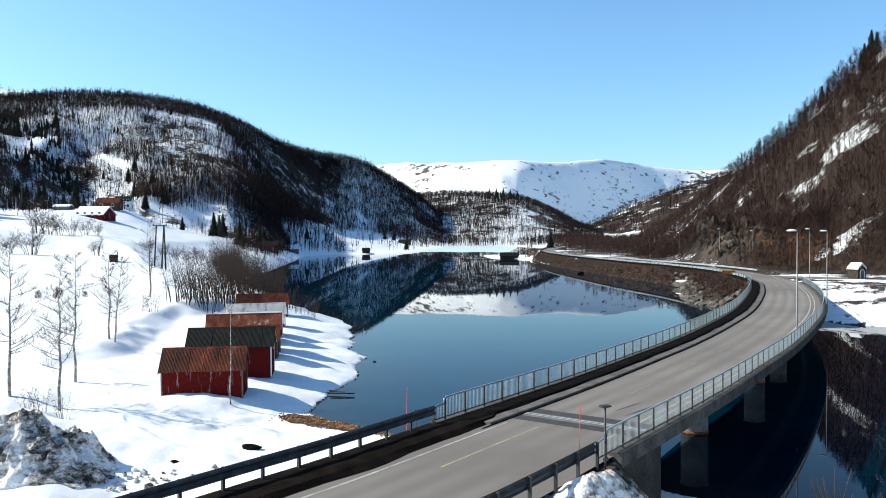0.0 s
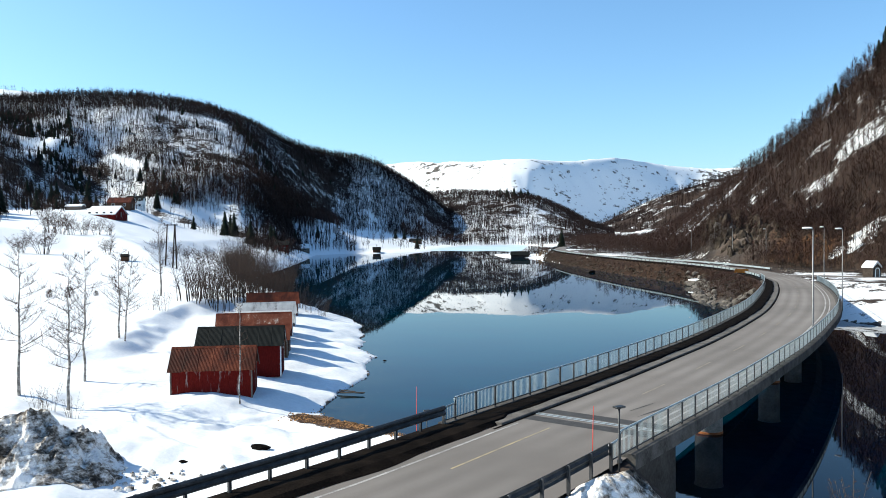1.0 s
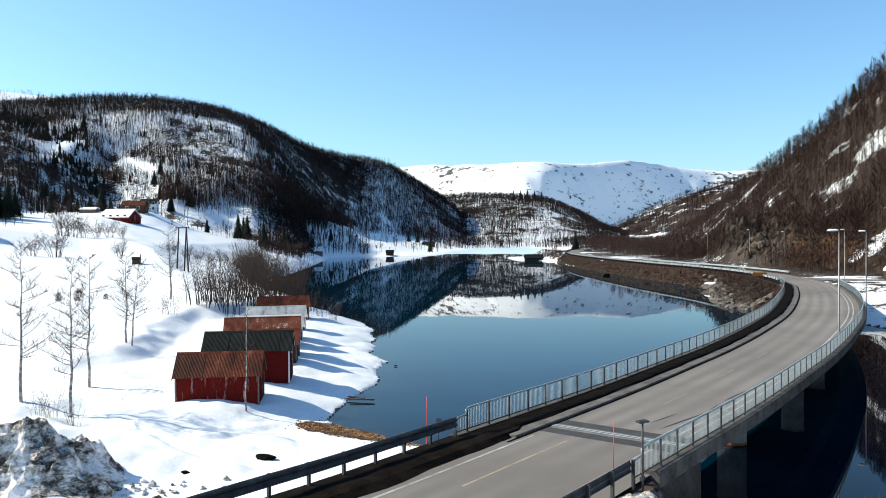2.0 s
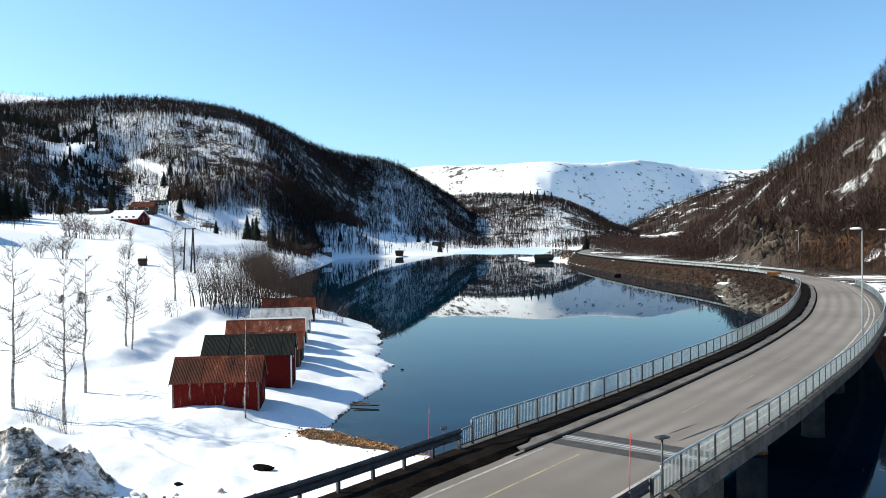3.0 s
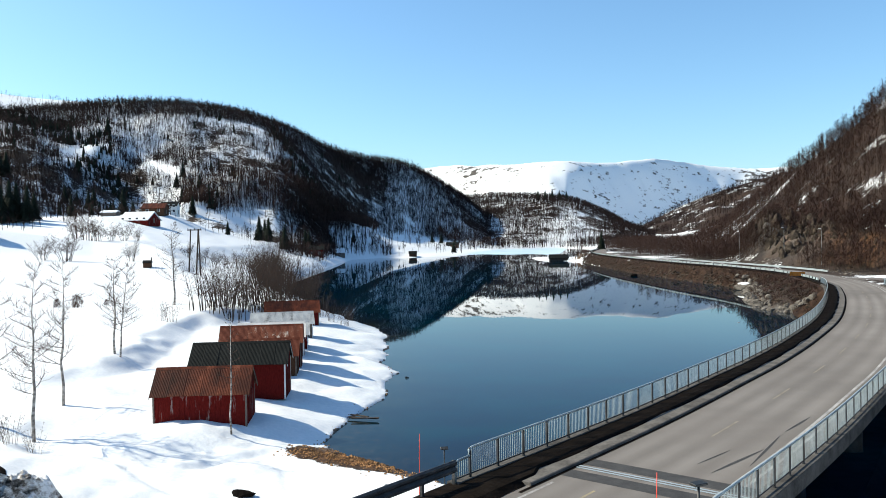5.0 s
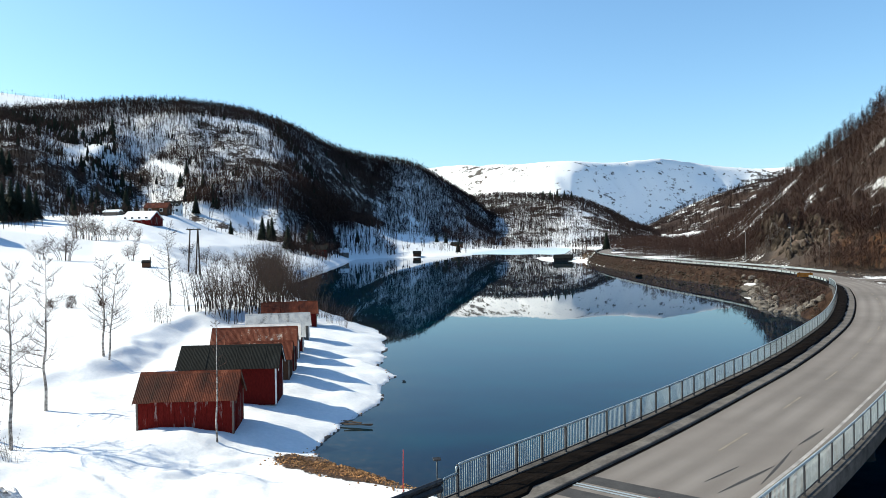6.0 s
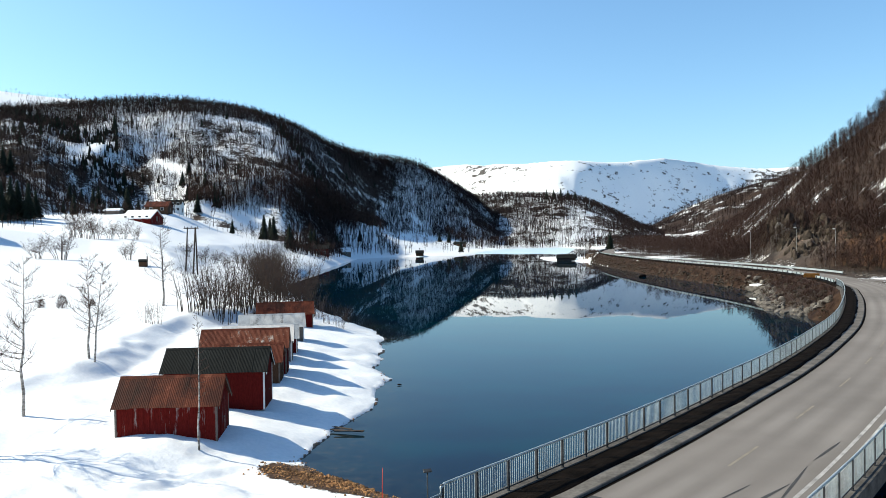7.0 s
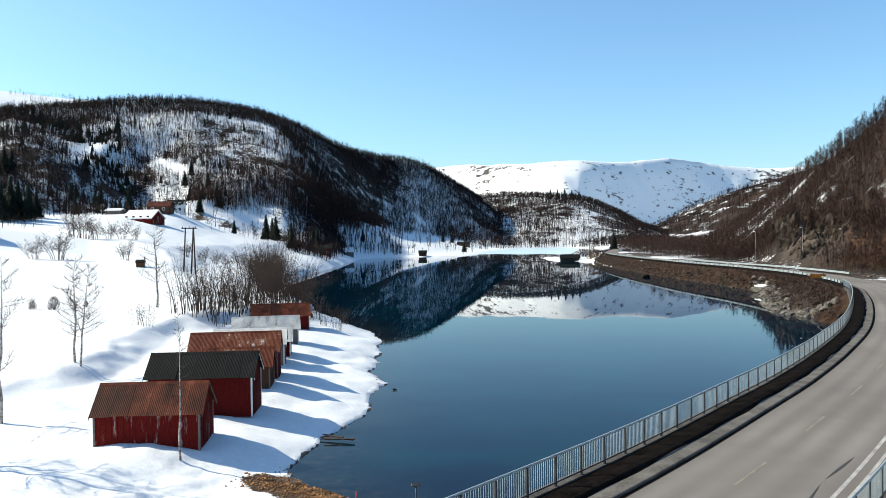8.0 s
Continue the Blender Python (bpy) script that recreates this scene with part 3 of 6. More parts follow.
    ochre = np.maximum(ochre, np.clip(beach * 1.4 - 0.2, 0, 0.9))
    # lake bed
    z = np.where(d < 0, np.maximum(-0.25 + d * 0.22, -5.0), np.maximum(z, 0.06 + np.minimum(d, 2) * 0.12))
    # banks that carry the road
    for pts, half, slope in ((ROAD_SOUTH, 5.4, 1.15), (ROAD_NORTH, 5.0, 0.95), (SIDE_ROAD, 4.2, 2.0)):
        near = (r < 700)
        k = np.full_like(z, 1e9)
        k[near] = line_distance(x[near], y[near], pts)
        level = road_z(y)
        top = level - 0.14 - np.maximum(k - half, 0) / slope
        bankside = (top > z) & (k < 40)
        z = np.where(bankside, top + 0.25 * fbm(x, y, 2.5, 3, 61) * np.clip((k - half) / 2, 0, 1), z)
        if pts is ROAD_SOUTH:
            outer = ((x + 2.3) * 0.82 - (y - 36) * 0.575 > 8.6) & bankside
            snow = np.where(outer, 0.34 + 0.3 * fbm(x, y, 5, 3, 63), snow)
        if pts is ROAD_NORTH:
            snow = np.where(bankside & (k > half - 0.6), 0.06 + 0.3 * fbm(x, y, 9, 3, 62), snow)
            heath = np.where(bankside, 1.0, heath)
        z = np.where(k < half, np.minimum(z, level - 0.12), z)
        flat = np.clip(1 - (k - half) / 10, 0, 1)
        z = np.where((k >= half) & (z > top), z - flat * np.maximum(z - (level + (k - half) * 0.9), 0), z)
    return z, snow, heath, ochre, np.clip((r - 1300) / 900, 0, 1)


def ground_at(x, y):
    return float(land(np.array([x]), np.array([y]))[0][0])


def make_ground():
    az = np.concatenate([np.arange(-180, -42, 2.0), np.arange(-42, 42, 0.25), np.arange(42, 180, 2.0)])
    radii = [0.02] + [1.5 * k for k in range(1, 15)]
    r = 22.0
    while r < 4950:
        radii.append(r)
        r += 0.40 if r < 95 else r * 0.0125 if r < 1300 else r * 0.009 if r < 2550 else r * 0.0052
    rr, aa = np.meshgrid(np.array(radii), np.radians(az), indexing="ij")
    x, y = EYE[0] + rr * np.sin(aa), EYE[1] + rr * np.cos(aa)
    z, snow, heath, ochre, far = land(x.ravel(), y.ravel())
    nr, na = rr.shape
    co = np.column_stack([x.ravel(), y.ravel(), z])
    i = np.arange(nr * na).reshape(nr, na)
    a, b = i[:-1], np.roll(i, -1, 1)[:-1]
    c, e = np.roll(i, -1, 1)[1:], i[1:]
    quads = np.stack([a, e, c, b], -1).reshape(-1, 4)
    me = bpy.data.meshes.new("ground")
    me.vertices.add(len(co))
    me.vertices.foreach_set("co", co.ravel())
    me.loops.add(quads.size)
    me.loops.foreach_set("vertex_index", quads.ravel().astype(np.int32))
    me.polygons.add(len(quads))
    me.polygons.foreach_set("loop_start", np.arange(0, quads.size, 4, dtype=np.int32))
    me.polygons.foreach_set("use_smooth", np.ones(len(quads), bool))
    for name, vals in (("snow", snow), ("heath", heath), ("ochre", ochre), ("far", far)):
        me.attributes.new(name, "FLOAT", "POINT").data.foreach_set("value", vals.astype(np.float32))
    me.materials.append(GROUND)
    me.update(calc_edges=True)
    me.validate()
    return tagged(new("ground", me), "snow-covered valley floor, wooded hillsides and bare lakeside rock", "ground", kind="structure")


make_ground()


def make_water():
    """The fjord's surface, finer near the camera, with the shallows by the shore marked."""
    az = np.radians(np.arange(-80, 80.1, 0.8))
    radii, r = [], 14.0
    while r < 1330:
        radii.append(r)
        r += 1.2 if r < 120 else r * 0.025
    rr, aa = np.meshgrid(np.array(radii), az, indexing="ij")
    x, y = EYE[0] + rr * np.sin(aa), EYE[1] + rr * np.cos(aa)
    nr, na = rr.shape
    shallow = np.where(rr.ravel() < 240, np.clip(1 + shore_distance(x.ravel(), y.ravel()) / 7.0, 0, 1) ** 1.5, 0.0)
    i = np.arange(nr * na).reshape(nr, na)
    quads = np.stack([i[:-1, :-1], i[:-1, 1:], i[1:, 1:], i[1:, :-1]], -1).reshape(-1, 4)
    me = mesh_of("water", np.column_stack([x.ravel(), y.ravel(), np.zeros(nr * na)]), [tuple(q) for q in quads.tolist()], WATER)
    me.attributes.new("shallow", "FLOAT", "POINT").data.foreach_set("value", shallow.astype(np.float32))
    return tagged(new("water", me), "still dark blue fjord water mirroring the hills", "water", kind="structure")


make_water()
g = Geo()                                                # rotten ice left in the fjord's far arm
front = [(-6.0, 700), (-4.6, 640), (-3.0, 655), (-1.2, 625), (0.4, 640), (1.6, 610), (2.4, 640)]
ice = [(r * math.sin(radians(a)), 5 + r * math.cos(radians(a))) for a, r in front] + [(1010 * math.sin(radians(a)), 5 + 1010 * math.cos(radians(a))) for a in (3, 0, -3, -6)]
n = len(ice)
g.add([(a, b, 0.06) for a, b in ice] + [(a, b, -0.05) for a, b in ice], [tuple(range(n))] + [(k + n, (k + 1) % n + n, (k + 1) % n, k) for k in range(n)])
tagged(new("ice_sheet", g.mesh("ice_sheet", plain("blue_lake_ice", (0.36, 0.52, 0.60), (0.62, 0.72, 0.77), 0.03, 0.35, bump=0.1))), "thin blue-white ice sheet on the far water", "ice", kind="structure")


# ---- road and bridge ----
def ribbon(name, i0, i1, offs, z, material, label, wheel=False, every=1):
    """A strip of the road's surface between two offsets, cut lengthways at offs."""
    path = along(i0, i1, 0, z, every)
    vs, fs, w = [], [], []
    n = len(offs)
    for p, a in path:
        for o in offs:
            vs.append((p[0] + a[0] * o, p[1] + a[1] * o, p[2]))
            w.append(max(math.exp(-((o - c) / 0.38) ** 2) for c in (2.7, 3.9, 5.1, 6.5)))
    for i in range(len(path) - 1):
        fs += [(i * n + j, i * n + j + 1, (i + 1) * n + j + 1, (i + 1) * n + j) for j in range(n - 1)]
    me = mesh_of(name, vs, fs, material)
    if wheel:
        me.attributes.new("wheel", "FLOAT", "POINT").data.foreach_set("value", np.array(w, np.float32))
    return tagged(new(name, me), label, "road", kind="structure")


ribbon("road", 0, I_END, [1.8 + 0.25 * k for k in range(28)], ROAD_Z, ASPHALT, "grey worn two-lane asphalt road bending along the water", True)
g = Geo()
side = smooth_path(SIDE_ROAD, 2.0)
g.sweep([((q.x, q.y, 4.274), (a.x, a.y)) for q, a in side], [(-3.2, 0), (3.2, 0), (3.2, -0.25), (-3.2, -0.25)])
tagged(new("side_road", g.mesh("side_road", ASPHALT)), "narrow grey asphalt road joining below the hillside", "road", kind="structure")

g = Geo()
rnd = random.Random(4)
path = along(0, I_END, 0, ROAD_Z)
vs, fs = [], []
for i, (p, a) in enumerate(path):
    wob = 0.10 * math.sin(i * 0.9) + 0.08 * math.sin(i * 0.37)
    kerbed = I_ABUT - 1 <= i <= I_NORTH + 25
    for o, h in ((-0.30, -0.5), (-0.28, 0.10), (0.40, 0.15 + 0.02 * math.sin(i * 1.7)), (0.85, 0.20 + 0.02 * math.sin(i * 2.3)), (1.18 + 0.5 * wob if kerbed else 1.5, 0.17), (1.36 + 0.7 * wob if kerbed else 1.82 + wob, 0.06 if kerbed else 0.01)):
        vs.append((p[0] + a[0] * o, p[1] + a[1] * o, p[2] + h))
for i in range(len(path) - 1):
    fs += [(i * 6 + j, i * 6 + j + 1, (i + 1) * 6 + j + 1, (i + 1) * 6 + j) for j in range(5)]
tagged(new("verge", mesh_of("verge", vs, fs, GRIT_SHADE)), "dark gritty raised verge under the lakeside railing", "verge", kind="structure")
g = Geo()
g.sweep(along(I_ABUT - 3, I_NORTH + 25, 0), [(1.0, -0.1), (1.0, 0.10), (1.9, 0.105), (1.94, 0.08), (1.95, -0.1)])
tagged(new("kerb", g.mesh("kerb", KERB)), "pale worn concrete kerb along the road", "kerb", kind="structure")


def stripe(name, i0, i1, o0, o1, material, label, lift=0.004):
    g = Geo()
    pa = along(i0, i1, 0, ROAD_Z + lift)
    g.sweep(pa, [(o0, 0), (o1, 0)], closed=False)
    return tagged(new(name, g.mesh(name, material)), label, "road marking", kind="structure")


# kerb's shadow on the asphalt, painted as a strip together with the grit there
stripe("gutter", I_ABUT - 4, I_NORTH + 25, 1.955, 2.10, GRIT_SHADE, "thin dark line of grit and painted shadow along the kerb", 0.006)
stripe("edge_line", 0, I_ABUT - 2, 2.25, 2.37, LINE_WHITE, "worn white edge line on grey asphalt")
stripe("edge_line", I_ABUT - 60, I_END, 7.18, 7.32, LINE_WHITE, "worn white edge line on grey asphalt")
stripe("edge_line", I_ABUT + 2, I_NORTH + 20, 7.62, 7.74, LINE_WHITE, "worn white edge line on grey asphalt")
stripe("centre_line", I_ABUT - 11, I_ABUT - 2, 3.85, 3.95, LINE_YELLOW, "faded yellow centre line on grey asphalt")
for k in range(edge_index(44.1), I_END - 6, 11):
    stripe("centre_dash", k, k + 4, 4.32, 4.42, LINE_FAINT, "faded yellow dash on grey asphalt")
# expansion joint with fresh dark patches
stripe("asphalt_patch", I_ABUT - 1, I_ABUT, 2.05, 8.2, PATCH, "dark repair patch beside the bridge joint", 0.005)
stripe("asphalt_patch", I_ABUT + 1, I_ABUT + 2, 2.05, 8.2, PATCH, "dark repair patch beside the bridge joint", 0.005)
for i0, i1, c, w, sway in ((I_ABUT + 3, I_ABUT + 8, 6.2, 0.07, 0.5), (I_ABUT + 4, I_ABUT + 7, 5.4, 0.04, 0.3), (I_ABUT + 5, I_ABUT + 11, 7.0, 0.05, -0.4), (I_ABUT + 12, I_ABUT + 16, 6.6, 0.06, 0.2)):
    g = Geo()                                            # oily streaks that taper out along the lane
    pa = along(i0, i1, 0, ROAD_Z + 0.0075)
    n = len(pa) - 1
    vs = [(p[0] + e[0] * (c + sway * k / n + u * w * math.sin(math.pi * (k + 0.2) / (n + 0.4))), p[1] + e[1] * (c + sway * k / n + u * w * math.sin(math.pi * (k + 0.2) / (n + 0.4))), p[2]) for k, (p, e) in enumerate(pa) for u in (-1, 1)]
    g.add(vs, [(2 * k, 2 * k + 1, 2 * k + 3, 2 * k + 2) for k in range(n)])
    tagged(new("asphalt_stain", g.mesh("asphalt_stain", PATCH)), "dark oily streak on the grey asphalt", "road stain", kind="structure")
g = Geo()
q, a = EDGE[I_ABUT]
d = Vector((-a.y, a.x))
for k, (s0, s1) in enumerate(((0.30, 0.42), (0.52, 0.64))):
    c = [q + d * s0, q + d * s1]
    g.add([(*(c[0] + a * 2.05), ROAD_Z + 0.012), (*(c[0] + a * 8.2), ROAD_Z + 0.012), (*(c[1] + a * 8.2), ROAD_Z + 0.012), (*(c[1] + a * 2.05), ROAD_Z + 0.012)], [(0, 1, 2, 3)])
tagged(new("expansion_joint", g.mesh("expansion_joint", STEEL)), "steel expansion joint across the bridge deck", "joint", kind="structure")

bridge = holder("bridge", pose(0, 0, 0), "curved grey concrete road bridge over the inlet", "bridge")
g = Geo()
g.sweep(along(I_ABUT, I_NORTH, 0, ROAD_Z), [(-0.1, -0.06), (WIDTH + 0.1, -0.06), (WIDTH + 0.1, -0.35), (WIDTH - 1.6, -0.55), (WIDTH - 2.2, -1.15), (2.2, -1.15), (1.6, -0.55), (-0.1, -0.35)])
# deck colour includes the shade of its underside
bit("deck", g.mesh("deck", SHADE_CONCRETE), bridge)
for o0, o1, beam in ((-0.36, 0.12, SHADE_BEAM), (WIDTH - 0.28, WIDTH + 0.34, SHADE_BEAM)):
    g = Geo()
    g.sweep(along(I_ABUT - 5, I_NORTH + 8, 0, ROAD_Z), [(o0, -0.42), (o0, 0.13), (o0 + 0.03, 0.16), (o1 - 0.03, 0.16), (o1, 0.13), (o1, -0.42)])
    bit("edge_beam", g.mesh("edge_beam", beam), bridge, label="concrete edge beam carrying the railing")
for yy in (54.4, 72.4, 91.0, 110.0, 129.0):
    q, a = EDGE[edge_index(yy)]
    c = q + a * 4.25
    g = Geo()
    g.tube([(c.x, c.y, -5.0), (c.x, c.y, 3.3), (c.x, c.y, 3.55)], [0.88, 0.88, 0.98], 32)
    pier = bit("pier", g.mesh("pier", CONCRETE, True), bridge, label="stout round pale concrete pier")
    g = Geo()
    g.tube([(c.x, c.y, -0.1), (c.x, c.y, 0.1), (c.x, c.y, 0.16)], [0.905, 0.91, 0.885], 32)
    bit("rust_band", g.mesh("rust_band", RUST_BAND, True), pier, label="rust-stained band at the waterline")
for i, w in ((I_ABUT, 1.2), (I_NORTH, 1.2)):
    q, a = EDGE[i]
    g = Geo()
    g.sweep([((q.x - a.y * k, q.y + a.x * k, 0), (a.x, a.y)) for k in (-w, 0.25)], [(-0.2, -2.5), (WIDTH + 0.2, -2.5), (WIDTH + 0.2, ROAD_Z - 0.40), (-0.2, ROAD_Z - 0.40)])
    bit("abutment", g.mesh("abutment", SHADE_CONCRETE), bridge, label="grey concrete abutment")
q, a = EDGE[I_ABUT]
g = Geo()
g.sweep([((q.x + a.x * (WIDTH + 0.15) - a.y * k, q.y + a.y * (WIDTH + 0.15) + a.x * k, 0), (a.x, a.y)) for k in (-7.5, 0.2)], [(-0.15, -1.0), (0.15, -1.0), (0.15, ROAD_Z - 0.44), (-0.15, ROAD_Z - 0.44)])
bit("wing_wall", g.mesh("wing_wall", SHADE_CONCRETE), bridge)


def railing(off, i0, i1, label):
    """Bridge railing: posts every two metres, round top rail, bottom rail and a panel of thin bars in each bay."""
    thing = holder("bridge_railing", pose(0, 0, 0), label, "railing")
    post = Geo()
    post.box(-0.03, 0.03, -0.045, 0.045, -0.10, 1.06, 0.008)
    post.box(-0.07, 0.07, -0.09, 0.09, -0.10, 0.02)
    post = post.mesh("post", STEEL_DARK)
    low = Geo()
    low.box(-0.03, 0.03, -0.045, 0.045, -0.10, 0.76, 0.008)
    low = low.mesh("post", STEEL_DARK)
    stops = [i0] + list(range(i0 + 1, i1 + 1, 2))
    for k, i in enumerate(stops):
        q, a = EDGE[i]
        p = q + a * off
        bit("post", low if k == 0 else post, thing, Matrix.Translation((p.x, p.y, float(road_z(q.y)) + 0.12)) @ Matrix.Rotation(math.atan2(a.y, a.x), 4, "Z"))
    for k, (i, j) in enumerate(zip(stops, stops[1:])):
        (q, a), (q2, a2) = EDGE[i], EDGE[j]
        p, p2 = q + a * off, q2 + a2 * off
        top = 0.74 if k == 0 else 1.04
        base = float(road_z(q.y)) + 0.12
        d = p2 - p
        g = Geo()
        n = 7 if k == 0 else 14
        for b in range(1, n):
            c = p + d * (b / n)
            u, v = d.normalized() * 0.0075, Vector((-d.y, d.x)).normalized() * 0.0075
            ring = [c + u + v, c - u + v, c - u - v, c + u - v]
            g.add([(r.x, r.y, base + z) for z in (0.16, top) for r in ring], [(m, (m + 1) % 4, (m + 1) % 4 + 4, m + 4) for m in range(4)])
        tagged(bit("bar_panel", g.mesh("bar_panel", STEEL), thing, label="panel of thin upright bars"), kind="stuff")
    g = Geo()
    base = float(road_z(EDGE[i0][0].y)) + 0.12
    pts = [EDGE[i][0] + EDGE[i][1] * off for i in range(i0 + 1, i1 + 1)]
    first, second = EDGE[i0][0] + EDGE[i0][1] * off, pts[0]
    dirn = (second - first).normalized()
    g.tube([(*(second - dirn * 0.05), base + 0.78), (*(second - dirn * 0.045), base + 0.98), (*(second + dirn * 0.10), base + 1.05)] + [(p.x, p.y, float(road_z(p.y)) + 1.18) for p in pts[1:]], [0.045] * (len(pts) + 2), 8)
    bit("top_rail", g.mesh("top_rail", STEEL, True), thing, label="round galvanised top rail")
    g = Geo()
    g.tube([(*first, base), (*first, base + 0.62), (*(first + dirn * 0.16), base + 0.75), (*(second - dirn * 0.05), base + 0.78)], [0.045] * 4, 8)
    bit("end_rail", g.mesh("end_rail", STEEL, True), thing, label="lower curved end rail")
    g = Geo()
    g.tube([(*(EDGE[i][0] + EDGE[i][1] * off), float(road_z(EDGE[i][0].y)) + 0.28) for i in range(i0, i1 + 1)], [0.028] * (i1 - i0 + 1), 6)
    bit("bottom_rail", g.mesh("bottom_rail", STEEL_DARK, True), thing)
    return thing


I_RAIL = edge_index(34.6)
I_RAIL_END = I_RAIL + 2 * ((edge_index(150.0) - I_RAIL) // 2)
railing(0.0, I_RAIL, I_RAIL_END, "galvanised steel railing along the lakeside edge of the bridge")
railing(WIDTH + 0.05, I_RAIL - 2, I_RAIL_END - 6, "galvanised steel railing along the outer edge of the bridge")


def guardrail(off, i0, i1, label, every, material, height=0.62):
    thing = holder("guardrail", pose(0, 0, 0), label, "guardrail")
    base = ROAD_Z
    sgn = 1 if off < WIDTH / 2 else -1
    g = Geo()
    prof = [(0.03, -0.16), (0.09, -0.12), (0.09, -0.06), (0.03, 0.0), (0.09, 0.06), (0.09, 0.12), (0.03, 0.16), (0.015, 0.16), (0.075, 0.11), (0.075, 0.065), (0.01, 0.0), (0.075, -0.065), (0.075, -0.11), (0.015, -0.16)]
    g.sweep(along(i0, i1, off, base + height), [(u * sgn * 1.2, h * 1.35) for u, h in prof])
    bit("beam", g.mesh("beam", material), thing, label="folded steel beam")
    post = Geo()
    post.box(-0.06, 0.04, -0.05, 0.05, -0.7, height + 0.20, 0.01)
    post = post.mesh("post", STEEL_DARK)
    for i in range(i0, i1 + 1, every):
        q, a = EDGE[i]
        p = q + a * (off - 0.03 * sgn)
        bit("post", post, thing, Matrix.Translation((p.x, p.y, float(road_z(q.y)))) @ Matrix.Rotation(math.atan2(a.y, a.x), 4, "Z"))
    return thing


guardrail(-0.02, 0, I_RAIL, "dull steel guardrail leading up to the bridge", 2, STEEL_DARK, height=0.72)
guardrail(WIDTH + 0.05, 0, I_RAIL - 2, "dull steel guardrail on the outer side leading up to the bridge", 2, STEEL_DARK, height=0.72)
guardrail(0.1, I_RAIL_END + 4, I_END - 40, "bright steel guardrail along the causeway", 4, STEEL)
guardrail(WIDTH + 1.4, edge_index(188), edge_index(300), "bright steel guardrail below the rock face", 4, STEEL, height=0.5)


# ---- lamps, stakes, signs ----
def lamp_post(x, y, z, height, rz):
    thing = holder("street_lamp", pose(x, y, z, rz=rz), "tall grey steel road lamp with a flat pale head", "street lamp", "road lamps")
    g = Geo()
    g.tube([(0, 0, -0.5), (0, 0, 0.9), (0, 0, 1.0), (0, 0, height - 0.1)], [0.085, 0.085, 0.065, 0.04], 10)
    bit("pole", g.mesh("pole", LAMP_STEEL, True), thing)
    g = Geo()
    g.tube([(0, 0, height - 0.12), (-0.06, 0, height + 0.02), (-0.15, 0, height + 0.05)], [0.04, 0.04, 0.035], 8)
    bit("arm", g.mesh("arm", LAMP_STEEL, True), thing)
    g = Geo()
    vs, n = [], 14
    for z0, sx, sy in ((-0.06, 0.34, 0.15), (0.0, 0.40, 0.18), (0.05, 0.34, 0.15), (0.09, 0.18, 0.08)):
        vs += [(-0.42 + sx * math.cos(2 * math.pi * k / n), sy * math.sin(2 * math.pi * k / n), height + 0.04 + z0) for k in range(n)]
    fs = [(r * n + k, r * n + (k + 1) % n, (r + 1) * n + (k + 1) % n, (r + 1) * n + k) for r in range(3) for k in range(n)] + [tuple(range(3 * n, 4 * n)), tuple(reversed(range(n)))]
    g.add(vs, fs)
    head = bit("lamp_head", g.mesh("lamp_head", LAMP_HEAD, True), thing, label="flat pale lamp housing")
    g = Geo()
    g.box(-0.68, -0.16, -0.10, 0.10, height - 0.045, height - 0.025)
    bit("diffuser", g.mesh("diffuser", LENS), head)
    return thing


for x, y, z, h, rz in ((24.85, 62.85, 4.4, 9.0, -30), (41.5, 95.9, 4.2, 9.3, -24), (62.6, 152, 4.3, 9.8, -10), (64.9, 258.3, 4.3, 9.6, 5), (71.2, 236.2, 4.3, 10.5, 5), (72.9, 213, 4.3, 9.8, 5)):
    lamp_post(x, y, z, h, rz)


def stake(x, y, z, h, lean=0.0):
    g = Geo()
    g.tube([(0, 0, -0.3), (lean * 0.5, 0, h * 0.5), (lean, 0, h)], [0.016, 0.015, 0.011], 6)
    ob = tagged(new("snow_stake", g.mesh("snow_stake", RED_STAKE, True)), "thin red plastic snow stake beside the road", "snow stake", "snow stakes")
    ob.matrix_world = pose(x, y, z)
    return ob


def post_sign(x, y, z, h, rz, tilt):
    thing = holder("sign_post", pose(x, y, z, rz=rz), "small grey metal sign on a thin pole", "sign post")
    g = Geo()
    g.tube([(0, 0, -0.4), (0, 0, h)], [0.032, 0.032], 8)
    bit("pole", g.mesh("pole", SIGN_GREY, True), thing)
    g = Geo()
    g.box(-0.20, 0.20, -0.11, 0.11, -0.03, 0.03, 0.01)
    bit("plate", g.mesh("plate", SIGN_GREY), thing, pose(0, 0, h, rx=tilt))
    g = Geo()
    g.box(-0.05, 0.05, -0.05, 0.05, -0.06, -0.02)
    bit("clamp", g.mesh("clamp", STEEL_DARK), thing, pose(0, 0, h))


stake(-3.75, 34.8, 4.1, 2.2, 0.04)
stake(3.45, 30.0, 4.2, 2.3, 0.05)
post_sign(-4.4, 49.1, 0.1, 1.9, 20, 24)
post_sign(4.0, 27.1, 4.2, 2.9, 34, 4)


